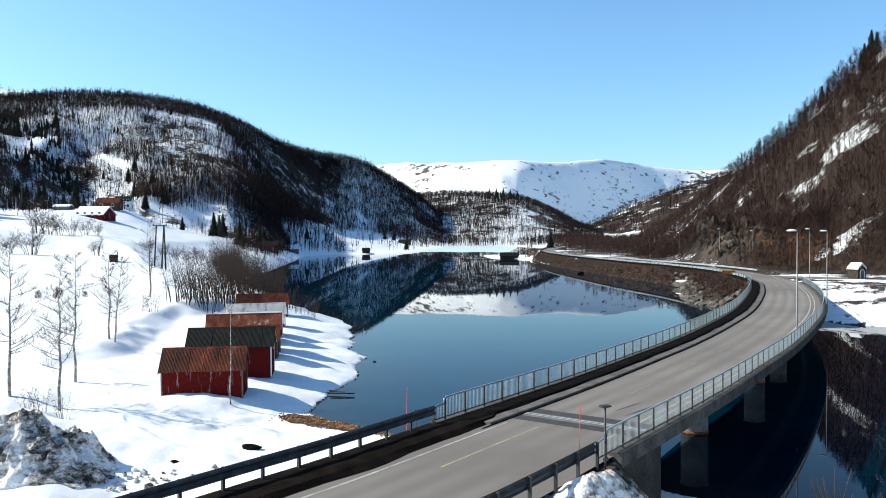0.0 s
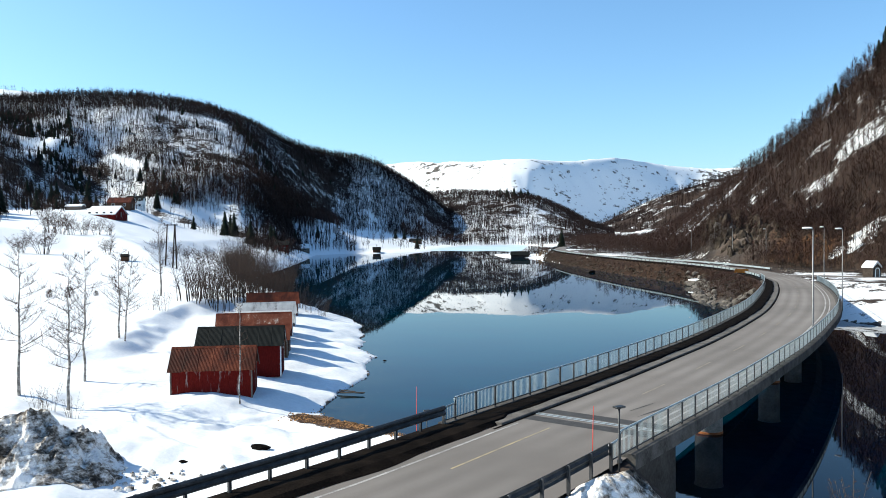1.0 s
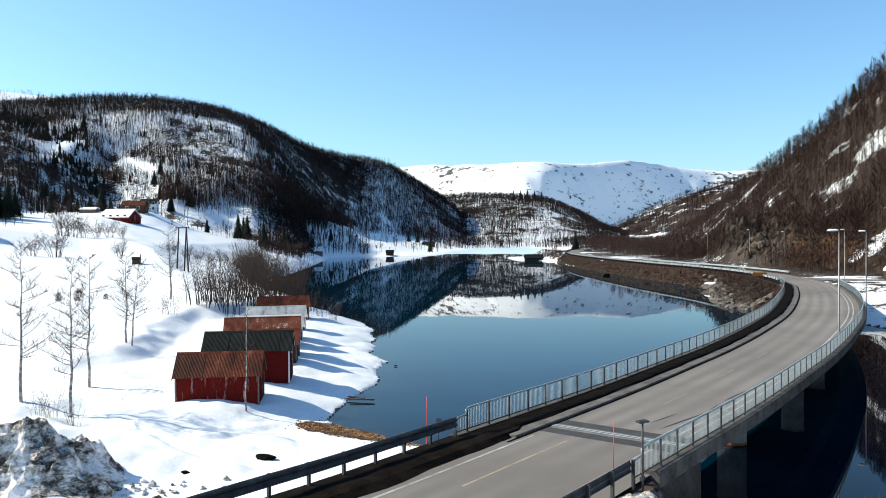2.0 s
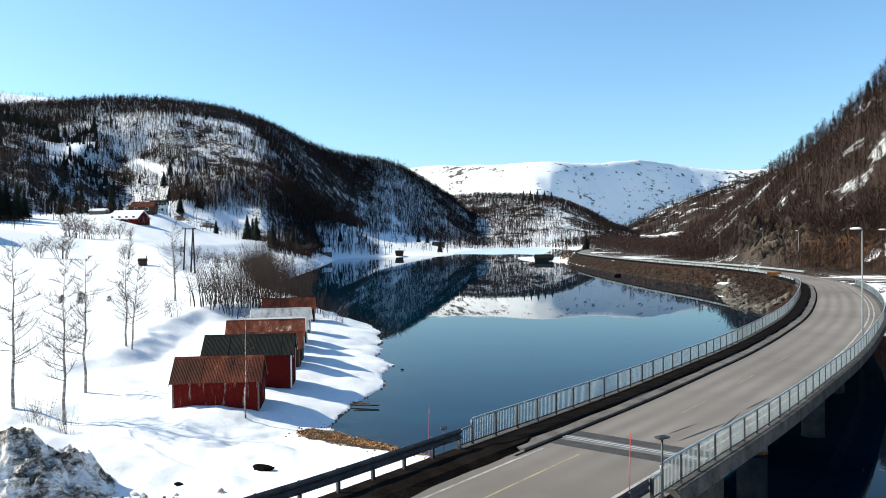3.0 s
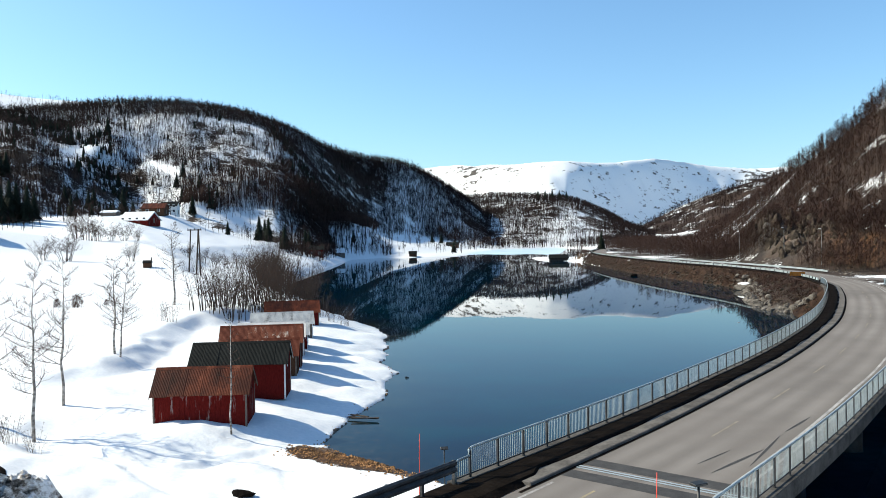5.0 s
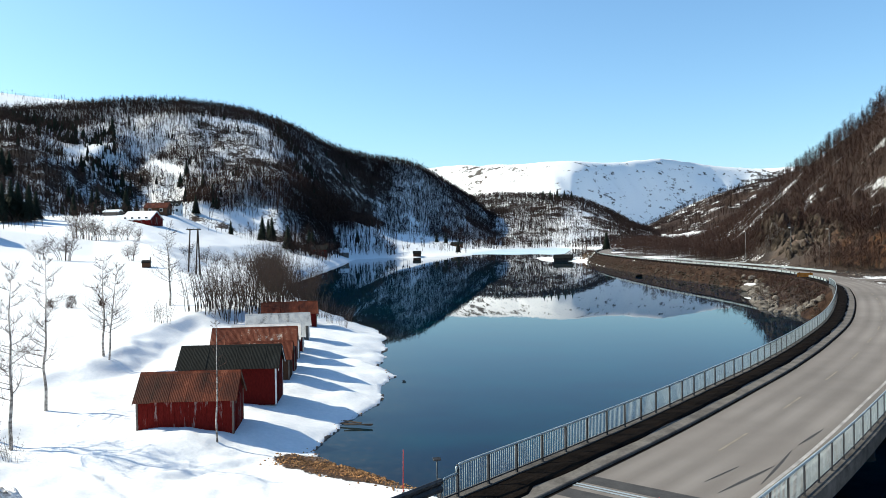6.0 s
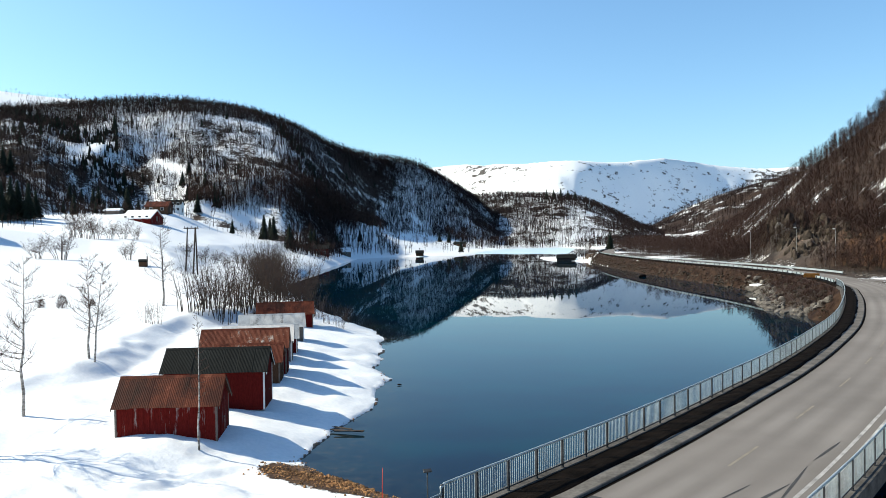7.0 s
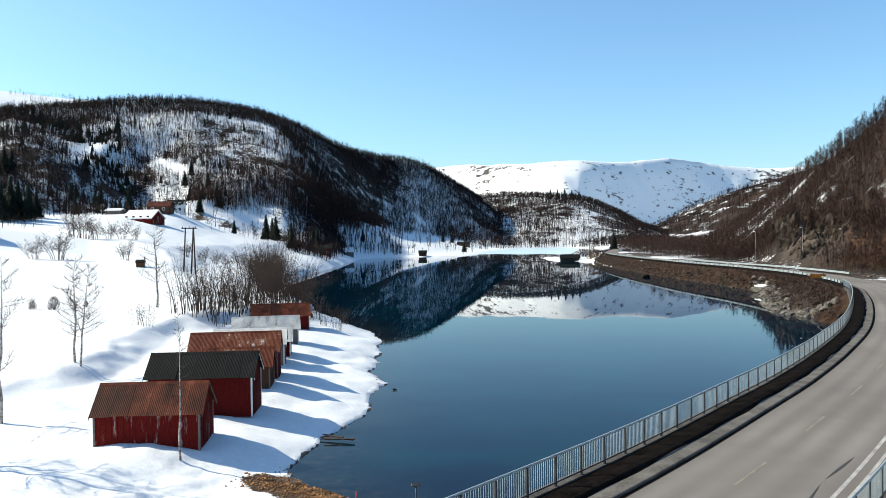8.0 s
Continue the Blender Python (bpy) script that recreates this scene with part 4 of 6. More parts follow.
# ---- boathouses ----
def corrugated(name, x0, x1, y0, z0, y1, z1, material, pitch=0.10, amp=0.006):
    """A corrugated sheet from the eave line (y0, z0) up to the ridge (y1, z1)."""
    n = max(4, int((x1 - x0) / pitch * 4))
    d = Vector((0, y1 - y0, z1 - z0)).normalized()
    up = Vector((0, -d.z, d.y)) if d.y > 0 else Vector((0, d.z, -d.y))
    vs = []
    for k in range(n + 1):
        x = x0 + (x1 - x0) * k / n
        w = amp * math.sin(2 * math.pi * (x - x0) / pitch)
        for (y, z) in ((y0, z0), (y1, z1)):
            for t in (0.0, 0.012):
                vs.append((x, y + up.y * (w + t), z + up.z * (w + t)))
    fs = []
    for k in range(n):
        a, b = 4 * k, 4 * k + 4
        fs += [(a + 1, b + 1, b + 3, a + 3), (a, a + 2, b + 2, b), (a, b, b + 1, a + 1), (a + 2, a + 3, b + 3, b + 2)]
    fs += [(0, 1, 3, 2), (4 * n, 4 * n + 2, 4 * n + 3, 4 * n + 1)]
    return mesh_of(name, vs, fs, material)


def board_wall(g, p0, p1, z0, top0, top1=None, width=0.16):
    """Upright boards from p0 to p1, each proud by turns; tops may slope to a gable peak (top1 in the middle)."""
    p0, p1 = Vector(p0), Vector(p1)
    d = p1 - p0
    n = max(2, round(d.length / width))
    u = d.normalized()
    nrm = Vector((u.y, -u.x))
    h = lambda t: top0 if top1 is None else top0 + (top1 - top0) * (1 - abs(2 * t - 1))
    outer = []
    for k in range(n):
        th = 0.02 + 0.022 * (k % 2)
        outer += [(k / n, th), ((k + 1) / n, th)]
    m = len(outer)
    vs = []
    for t, th in outer:
        q = p0 + d * t
        vs += [(q.x + nrm.x * th, q.y + nrm.y * th, z0), (q.x + nrm.x * th, q.y + nrm.y * th, h(t)), (q.x, q.y, z0), (q.x, q.y, h(t))]
    fs = []
    for k in range(m - 1):
        a, b = 4 * k, 4 * k + 4
        fs += [(a, b, b + 1, a + 1), (a + 2, a + 3, b + 3, b + 2), (a + 1, b + 1, b + 3, a + 3)]
    fs += [(0, 1, 3, 2), (4 * m - 4, 4 * m - 2, 4 * m - 1, 4 * m - 3)]
    g.add(vs, fs)


def boathouse(fx, fy, rz, length, width, base, eave, ridge, wall, roof, trim, label, sheets=6, rear_roof=None, snow=0.0, over=0.22, seed=0):
    """A gabled boathouse; (fx, fy) is its corner by the water and the road, its ridge runs inland."""
    rnd = random.Random(seed)
    u, n = Vector((math.cos(radians(rz)), math.sin(radians(rz)))), Vector((-math.sin(radians(rz)), math.cos(radians(rz))))
    c = Vector((fx, fy)) - u * (length / 2) + n * (width / 2)
    thing = holder("boathouse", pose(c.x, c.y, base, rz=rz), label, "boathouse", "row of boathouses")
    e, r, hl, hw = eave - base, ridge - base, length / 2, width / 2
    for nm, p0, p1, pk in (("front_wall", (-hl, -hw), (hl, -hw), None), ("back_wall", (hl, hw), (-hl, hw), None), ("gable_wall", (hl, -hw), (hl, hw), r - 0.06), ("gable_wall", (-hl, hw), (-hl, -hw), r - 0.06)):
        g = Geo()
        board_wall(g, p0, p1, 0, e - 0.02, pk)
        bit(nm, g.mesh(nm, wall), thing)
    g = Geo()                                            # dark boarded loft floor and ground sill
    g.box(-hl + 0.02, hl - 0.02, -hw + 0.02, hw - 0.02, 0.0, 0.12)
    bit("sill", g.mesh("sill", GREY_BOARDS), thing)
    slope = (r - e) / hw
    for s in (-1, 1):
        y0, z0 = s * (hw + over), e - slope * over + 0.04
        w = (length + 2 * over) / sheets
        for k in range(sheets):
            x0 = -hl - over + k * w
            lift = 0.004 + 0.012 * (k % 2)
            dz = rnd.uniform(-0.03, 0.02)
            me = corrugated("roof_sheet", x0, x0 + w + 0.05, y0, z0 + lift + dz, 0.0, r + 0.04 + lift, (rear_roof or roof) if s > 0 else roof)
            bit("roof_sheet", me, thing)
    g = Geo()
    pts = [(-0.17, -0.17 * slope + 0.075), (0.0, 0.085), (0.17, -0.17 * slope + 0.075), (0.17, -0.17 * slope + 0.06), (0.0, 0.07), (-0.17, -0.17 * slope + 0.06)]
    g.add([(x, y, r + z) for x in (-hl - over, hl + over) for y, z in pts], [(k, (k + 1) % 6, (k + 1) % 6 + 6, k + 6) for k in range(6)] + [(5, 4, 3, 2, 1, 0), (6, 7, 8, 9, 10, 11)])
    bit("ridge_cap", g.mesh("ridge_cap", roof), thing)
    for x in (-hl - over, hl + over):
        for s in (-1, 1):
            g = Geo()
            y1, z1 = s * (hw + over), e - slope * over
            vs = []
            for xx in (x - 0.015, x + 0.015):
                vs += [(xx, 0, r + 0.03), (xx, y1, z1 + 0.03), (xx, y1, z1 - 0.11), (xx, 0, r - 0.11)]
            g.add(vs, [(0, 1, 2, 3), (7, 6, 5, 4), (0, 4, 5, 1), (1, 5, 6, 2), (2, 6, 7, 3), (3, 7, 4, 0)])
            bit("barge_board", g.mesh("barge_board", trim), thing, label="pale barge board")
    for x, y in ((-hl, -hw), (hl, -hw), (hl, hw), (-hl, hw)):
        g = Geo()
        sx, sy = math.copysign(0.055, x), math.copysign(0.055, y)
        g.box(min(x - sx, x + sx), max(x - sx, x + sx), min(y - sy, y + sy), max(y - sy, y + sy), 0, e - 0.03, 0.006)
        bit("corner_board", g.mesh("corner_board", trim), thing, label="pale corner board")
    g = Geo()
    board_wall(g, (hl + 0.05, -0.85), (hl + 0.05, 0.85), 0.15, min(e + 0.15, 2.1), None, 0.21)
    door = bit("door", g.mesh("door", wall), thing, label="boarded double door to the water")
    g = Geo()
    g.box(hl + 0.09, hl + 0.12, -0.10, 0.10, 1.05, 1.13)
    bit("latch", g.mesh("latch", STEEL_DARK), door)
    if snow:
        g = Geo()
        for k in range(10):
            x0, x1 = -hl - over + (length + 2 * over) * k / 10, -hl - over + (length + 2 * over) * (k + 1) / 10
            top = 0.25 + 0.5 * snow + 0.1 * math.sin(k * 2.1)
            g.add([(x0, 0.12, r + 0.07), (x1, 0.12, r + 0.07), (x1, (hw + over) * top + 0.2, r + 0.11 - slope * ((hw + over) * top + 0.2)), (x0, (hw + over) * top + 0.2, r + 0.11 - slope * ((hw + over) * top + 0.2)),
                   (x0, 0.0, r + 0.16), (x1, 0.0, r + 0.16), (x1, (hw + over) * top, r + 0.22 - slope * (hw + over) * top), (x0, (hw + over) * top, r + 0.22 - slope * (hw + over) * top)],
                  [(4, 5, 6, 7), (0, 1, 5, 4), (1, 2, 6, 5), (2, 3, 7, 6), (3, 0, 4, 7)])
        bit("roof_snow", g.mesh("roof_snow", SNOW), thing, label="snow left on the roof")
    return thing


boathouse(-17.9, 56.7, 11, 5.75, 3.4, 1.2, 3.42, 4.80, RED_BOARDS, RUST_SHEET, GREY_BOARDS, "faded red wooden boathouse with a rusty corrugated roof", 6, seed=1)
boathouse(-17.9, 64.9, 11, 6.8, 3.7, 1.3, 4.02, 5.35, RED_DARK, BLACK_SHEET, WHITE_BOARDS, "red wooden boathouse with a black corrugated roof", 7, seed=2)
boathouse(-19.2, 72.1, 13, 5.0, 3.1, 1.4, 3.55, 4.72, BROWN_BOARDS, RUST_PALE, GREY_BOARDS, "small brown boathouse with a patched rusty roof", 5, seed=3)
boathouse(-20.1, 76.6, 15, 6.9, 3.7, 1.4, 4.05, 5.38, RED_DARK, RUST_PALE, GREY_BOARDS, "red boathouse with a rusty roof showing bare zinc", 6, seed=4)
boathouse(-21.7, 83.1, 16, 6.1, 3.4, 1.4, 3.75, 4.92, GREY_BOARDS, PALE_SHEET, WHITE_BOARDS, "grey boathouse with a pale weathered sheet roof", 5, seed=5)
boathouse(-22.6, 87.7, 17, 5.4, 3.2, 1.4, 3.45, 4.60, RED_DARK, ZINC_SHEET, WHITE_BOARDS, "small red boathouse with a zinc sheet roof", 5, seed=6)
boathouse(-24.1, 95.1, 20, 6.6, 3.4, 1.4, 3.75, 4.90, GREY_BOARDS, ZINC_SHEET, WHITE_BOARDS, "grey boathouse with a streaked zinc roof and white trim", 6, seed=7)
boathouse(-27.4, 110.1, 19, 6.8, 3.8, 1.5, 3.65, 5.00, RED_DARK, RUST_SHEET, GREY_BOARDS, "rust-brown boathouse at the end of the row", 6, seed=8)


# ---- farm and far buildings ----
def polar(az, r):
    return EYE[0] + r * math.sin(radians(az)), EYE[1] + r * math.cos(radians(az))


def building(name, az, r, rz, length, width, wall_h, rise, wall, roof, label, category, z=None, windows=3, floors=1, snow=True, chimney=False):
    x, y = polar(az, r)
    base = (ground_at(x, y) if z is None else z) - 0.3
    thing = holder(name, pose(x, y, base, rz=rz), label, category)
    hl, hw, e, rr = length / 2, width / 2, wall_h + 0.3, wall_h + 0.3 + rise
    g = Geo()
    g.add([(-hl, -hw, -1), (hl, -hw, -1), (hl, hw, -1), (-hl, hw, -1), (-hl, -hw, e), (hl, -hw, e), (hl, hw, e), (-hl, hw, e), (-hl, 0, rr), (hl, 0, rr)],
          [(0, 1, 5, 4), (2, 3, 7, 6), (1, 2, 6, 9, 5), (3, 0, 4, 8, 7), (3, 2, 1, 0)])
    bit("wall", g.mesh("wall", wall), thing)
    o, sl = min(0.4, length * 0.07), rise / hw
    g = Geo()
    prof = [(-hw - o, e - sl * o), (0, rr), (hw + o, e - sl * o), (hw + o, e - sl * o + 0.16), (0, rr + 0.18), (-hw - o, e - sl * o + 0.16)]
    g.add([(xx, a, b) for xx in (-hl - o, hl + o) for a, b in prof], [(k + 6, (k + 1) % 6 + 6, (k + 1) % 6, k) for k in range(6)] + [(0, 1, 2, 3, 4, 5), (11, 10, 9, 8, 7, 6)])
    rf = bit("roof", g.mesh("roof", roof), thing)
    if snow:
        g = Geo()
        prof = [(-hw - o, e - sl * o + 0.165), (0, rr + 0.185), (hw + o, e - sl * o + 0.165), (hw + o - 0.1, e - sl * o + 0.42), (0, rr + 0.46), (-hw - o + 0.1, e - sl * o + 0.42)]
        g.add([(xx, a, b) for xx in (-hl - o + 0.05, hl + o - 0.05) for a, b in prof], [(k + 6, (k + 1) % 6 + 6, (k + 1) % 6, k) for k in range(6)] + [(0, 1, 2, 3, 4, 5), (11, 10, 9, 8, 7, 6)])
        bit("roof_snow", g.mesh("roof_snow", SNOW), rf, label="thick white roof snow")
    if chimney:
        g = Geo()
        g.box(-0.4, 0.4, -0.4, 0.4, rr - 0.4, rr + 1.2, 0.04)
        bit("chimney", g.mesh("chimney", CONCRETE), rf)
    for f in range(floors):
        for k in range(windows):
            xx = -hl + length * (k + 0.5) / windows
            z0 = 1.2 + f * 2.5
            g = Geo()
            g.box(-0.62, 0.62, -0.06, 0.03, -0.1, 1.3, 0.015)
            win = bit("window", g.mesh("window", WHITE_BOARDS), thing, pose(xx, -hw, z0))
            g = Geo()
            g.box(-0.5, 0.5, -0.075, -0.062, 0.02, 1.18)
            bit("pane", g.mesh("pane", GLASS), win)
    g = Geo()
    g.box(hl - 0.02, hl + 0.06, -0.5, 0.5, 0.3, 2.3, 0.02)
    bit("door", g.mesh("door", GREY_BOARDS), thing)
    return thing


building("barn", -26.7, 343, -6, 12.5, 9, 1.2, 3.0, RED_BOARDS, PALE_SHEET, "long low red barn with thick snow on the roof", "barn", windows=4)
building("barn", -25.75, 386, 8, 10, 7, 2.6, 2.2, BROWN_BOARDS, RUST_SHEET, "dark brown barn on the snowy slope", "barn", windows=2, snow=False)
building("farmhouse", -24.8, 408, 10, 7.5, 6, 4.0, 2.0, WHITE_BOARDS, BLACK_SHEET, "white two-storey farmhouse above the barns", "house", windows=3, floors=2, snow=False, chimney=True)
building("shed", -28.55, 385, 0, 7, 4, 1.5, 0.7, GREY_BOARDS, PALE_SHEET, "low grey shed with a snowy roof", "shed", windows=0)
building("cabin", -15.03, 440, 12, 8, 6, 3.4, 2.0, RED_DARK, BLACK_SHEET, "dark red cabin among bare trees", "cabin", windows=2, snow=False)
building("cabin", -13.4, 520, 30, 6, 5, 2.4, 2.2, GREY_BOARDS, PALE_SHEET, "small grey cabin with a snowy roof", "cabin", windows=1)
building("shed", -35.9, 215, -15, 6, 4, 2.0, 1.4, BROWN_BOARDS, BLACK_SHEET, "dark timber shed on the snowy field", "shed", windows=0)
building("boathouse", -8.15, 585, 10, 5.5, 4, 2.0, 1.6, BROWN_BOARDS, BLACK_SHEET, "brown boathouse on the far snowy shore", "boathouse", windows=0, snow=False)
building("boathouse", 2.3, 444, -8, 10, 5, 2.0, 1.8, POLE_WOOD, BLACK_SHEET, "dark timber boathouse with a black roof on a low islet", "boathouse", windows=0, snow=False)
building("cabin", -2.8, 1010, 6, 9, 6, 2.6, 2.2, BROWN_BOARDS, BLACK_SHEET, "dark cabin by the distant shore", "cabin", windows=2, snow=False)
building("cabin", -5.3, 815, -8, 12, 7, 2.6, 2.2, BROWN_BOARDS, BLACK_SHEET, "dark brown cabin at the top of the snowy meadow", "cabin", windows=2, snow=False)
shelter = building("hut", 25.85, 172, -62, 2.3, 2.3, 1.9, 0.8, POLE_WOOD, PALE_SHEET, "small dark roadside shelter with a white arched doorway and snowy roof", "hut", z=4.3, windows=0)
g = Geo()                                                # white arch round the doorway in the gable
arch = [(s * 0.62, z) for s, z in ((-1, 0.3), (-1, 1.5))] + [(-0.62 * math.cos(k * math.pi / 8), 1.5 + 0.55 * math.sin(k * math.pi / 8)) for k in range(1, 8)] + [(0.62, 1.5), (0.62, 0.3)]
g.tube([(1.23, a, b) for a, b in arch], [0.09] * len(arch), 6)
bit("door_arch", g.mesh("door_arch", WHITE_BOARDS), shelter, label="white arched door surround")
building("shed", -26.07, 173, 18, 1.5, 1.3, 0.9, 0.35, BROWN_BOARDS, BLACK_SHEET, "tiny brown shed on the open snow", "shed", windows=0, snow=False)

# rusty orange board by the bend
thing = holder("road_board", pose(53.2, 170.5, 4.3, rz=-8), "rusty orange road board on wooden posts behind the guardrail", "road board")
g = Geo()
g.box(-1.4, 1.4, -0.04, 0.04, 0.35, 1.15, 0.015)
bit("board", g.mesh("board", ORANGE_BOARD), thing)
for x in (-1.0, 1.0):
    g = Geo()
    g.box(x - 0.06, x + 0.06, 0.045, 0.16, -2.4, 1.3, 0.01)
    bit("post", g.mesh("post", POLE_WOOD), thing)
    g = Geo()
    g.tube([(x, -0.04, 0.5), (x - 0.3, -1.5, -2.4)], [0.06, 0.06], 6)
    bit("strut", g.mesh("strut", GREY_BOARDS), thing)

# twin-pole power mast on the field
px, py = -67.6, 164.0
thing = holder("power_mast", pose(px, py, ground_at(px, py), rz=12), "tarred wooden power mast of leaning poles with a crossbar", "power mast")
for x0, x1 in ((-1.3, -0.75), (0.2, 0.75), (1.1, 0.8)):
    g = Geo()
    g.tube([(x0, 0, -1), (x1, 0, 9.3)], [0.17, 0.12], 8)
    bit("pole", g.mesh("pole", POLE_WOOD, True), thing)
g = Geo()
g.box(-1.5, 1.4, -0.09, 0.09, 9.0, 9.2, 0.02)
bit("crossbar", g.mesh("crossbar", POLE_WOOD), thing)
for x in (-1.3, 0.0, 1.2):
    g = Geo()
    g.tube([(x, 0, 9.2), (x, 0, 9.34), (x, 0, 9.4), (x, 0, 9.5)], [0.04, 0.09, 0.05, 0.07], 8)
    bit("insulator", g.mesh("insulator", GLASS, True), thing)


# ---- trees ----
def bare_tree(seed, h, r0, limbs, spread, stems=1, low=0.25, lean=0.03, twigs=6, foot=0.3, stout=1.0):
    """Trunk mesh and crown mesh of a leafless tree, grown from its own seed."""
    rnd = random.Random(seed)
    trunk, crown, trunks = Geo(), Geo(), []
    for s in range(stems):
        trunk = Geo()
        trunks.append(trunk)
        ang = rnd.uniform(0, 6.28)
        tilt = lean * h * (1 if stems == 1 else rnd.uniform(1.5, 7.0))
        hh = h * (1 if s == 0 else rnd.uniform(0.65, 0.98))
        base = Vector((math.cos(ang), math.sin(ang), 0)) * (0 if stems == 1 else foot * rnd.random() ** 0.5)
        pts, rad = [], []
        n = 7
        for k in range(n + 1):
            t = k / n
            w = 0.010 * hh
            pts.append(base + Vector((math.cos(ang) * tilt * t ** 1.3 + rnd.uniform(-w, w) * (k > 0), math.sin(ang) * tilt * t ** 1.3 + rnd.uniform(-w, w) * (k > 0), hh * t - (0.4 if k == 0 else 0))))
            rad.append(max(0.012, r0 * (1 - t) ** 0.9 * (0.7 if stems > 1 else 1)))
        trunk.tube(pts, rad, 6)
        for b in range(limbs):
            t = low + (0.97 - low) * (b + rnd.random()) / limbs
            f = t * n
            k = min(int(f), n - 1)
            p = pts[k].lerp(pts[k + 1], f - k)
            a = rnd.uniform(0, 6.28)
            ln = spread * (1.15 - 0.85 * t) * rnd.uniform(0.55, 1.15)
            out = Vector((math.cos(a), math.sin(a), 0))
            up = rnd.uniform(0.15, 0.95)
            q = [p]
            for m in range(1, 4):
                q.append(q[-1] + (out + Vector((0, 0, up * (0.5 + 0.28 * m)))).normalized() * ln / 3 + Vector((rnd.uniform(-.05, .05), rnd.uniform(-.05, .05), 0)) * ln)
            lr = max(0.010, r0 * 0.24 * (1 - t) + 0.006) * stout
            crown.tube(q, [lr, lr * 0.75, lr * 0.5, 0.006], 3, cap=False)
            for w in range(twigs):
                c = rnd.uniform(0.3, 2.95)
                m = min(int(c), 2)
                s0 = q[m].lerp(q[m + 1], c - m)
                dr = (q[m + 1] - q[m]).normalized()
                side = Vector((rnd.uniform(-1, 1), rnd.uniform(-1, 1), rnd.uniform(-0.2, 0.9))).normalized()
                tl = ln * rnd.uniform(0.2, 0.5)
                e1 = s0 + (dr * 0.6 + side * 0.8).normalized() * tl * 0.55
                e2 = e1 + (dr * 0.4 + side * 0.6 + Vector((0, 0, 0.3))).normalized() * tl * 0.5
                crown.tube([s0, e1, e2], [0.009 * stout, 0.007 * stout, 0.004 * stout], 3, cap=False)
    return trunks, crown


def tree(name, x, y, z, seed, h, r0, limbs, spread, label, category, group, bark, stems=1, low=0.25, lean=0.03, twigs=6, rz=0, foot=0.3, stout=1.0):
    thing = holder(name, pose(x, y, z, rz=rz), label, category, group)
    a, b = bare_tree(seed, h, r0, limbs, spread, stems, low, lean, twigs, foot, stout)
    for stem in a:
        bit("trunk" if stems == 1 else "stem", stem.mesh("trunk", bark, True), thing)
    bit("crown", b.mesh("crown", TWIGS), thing, label="bare twiggy crown")
    return thing


G1 = "bare birches on the snow field"
for x, y, seed, h, r0, limbs, spread, lean in ((-33.2, 52.8, 1, 10.8, 0.12, 30, 3.2, 0.02), (-29.1, 51.8, 2, 10.6, 0.11, 28, 2.9, 0.02), (-32.0, 59.5, 3, 10.3, 0.11, 28, 3.0, 0.03),
                                               (-36.2, 74.2, 4, 8.6, 0.11, 26, 3.0, 0.02), (-35.4, 73.6, 14, 8.2, 0.09, 24, 2.8, 0.10), (-46.9, 109.3, 5, 11.0, 0.15, 28, 3.4, 0.02)):
    tree("birch", x, y, ground_at(x, y), seed, h, r0, limbs, spread, "slender leafless birch standing in snow", "tree", G1, BIRCH, lean=lean, twigs=20)
tree("birch", -18.3, 55.2, ground_at(-18.3, 55.2), 6, 8.8, 0.062, 34, 0.9, "thin white-barked birch in front of the red boathouse", "tree", G1, BIRCH, low=0.30, lean=0.02, twigs=7)

thickets = [tree("thicket", 0, 0, -50 - k, 40 + k, 7.6, 0.075, 8, 1.9, "many-stemmed leafless alder thicket behind the boathouses", "bush", "alder thickets by the shore", POLE_WOOD, stems=19, low=0.25, lean=0.05, twigs=3, foot=2.2, stout=1.25) for k in range(3)]
rnd = random.Random(8)
THICKET = [(-40.4, 104, 0.95), (-39.2, 107, 1.0), (-37.6, 106, 0.85), (-41.0, 110, 0.9), (-38.3, 112, 1.0), (-36.6, 113.5, 0.95), (-35.2, 116, 0.9), (-37.6, 118, 1.05), (-39.6, 116, 0.95), (-35.0, 121, 1.0), (-42.5, 119, 0.9), (-41, 124, 1.0), (-33.0, 124, 1.0), (-37.5, 126, 1.1), (-36.0, 133, 1.1), (-40.5, 137, 1.15), (-38.0, 141, 0.95), (-44, 146, 1.15),
           (-42, 152, 1.0), (-47, 157, 1.2), (-51, 164, 1.2), (-55, 172, 1.2), (-58, 181, 1.25), (-62, 192, 1.25), (-66, 204, 1.2), (-71, 220, 1.25), (-76, 236, 1.3), (-80, 250, 1.2), (-86, 268, 1.2),
           (-39, 130, 1.0), (-34.5, 128.5, 0.9), (-42.5, 141, 1.1), (-46, 150, 1.1), (-50, 158, 1.1), (-54, 166, 1.2), (-60, 186, 1.2), (-68, 212, 1.2), (-63, 199, 1.1)]
for k, (x, y, s) in enumerate(THICKET):
    m = pose(x, y, ground_at(x, y) - 0.1, rz=rnd.uniform(0, 360)) @ Matrix.Diagonal((s, s, s * rnd.uniform(0.85, 1.1), 1))
    if k < 3:
        thickets[k].matrix_basis = m
    else:
        copy_thing(thickets[k % 3], pose(0, 0, 0)).matrix_basis = m

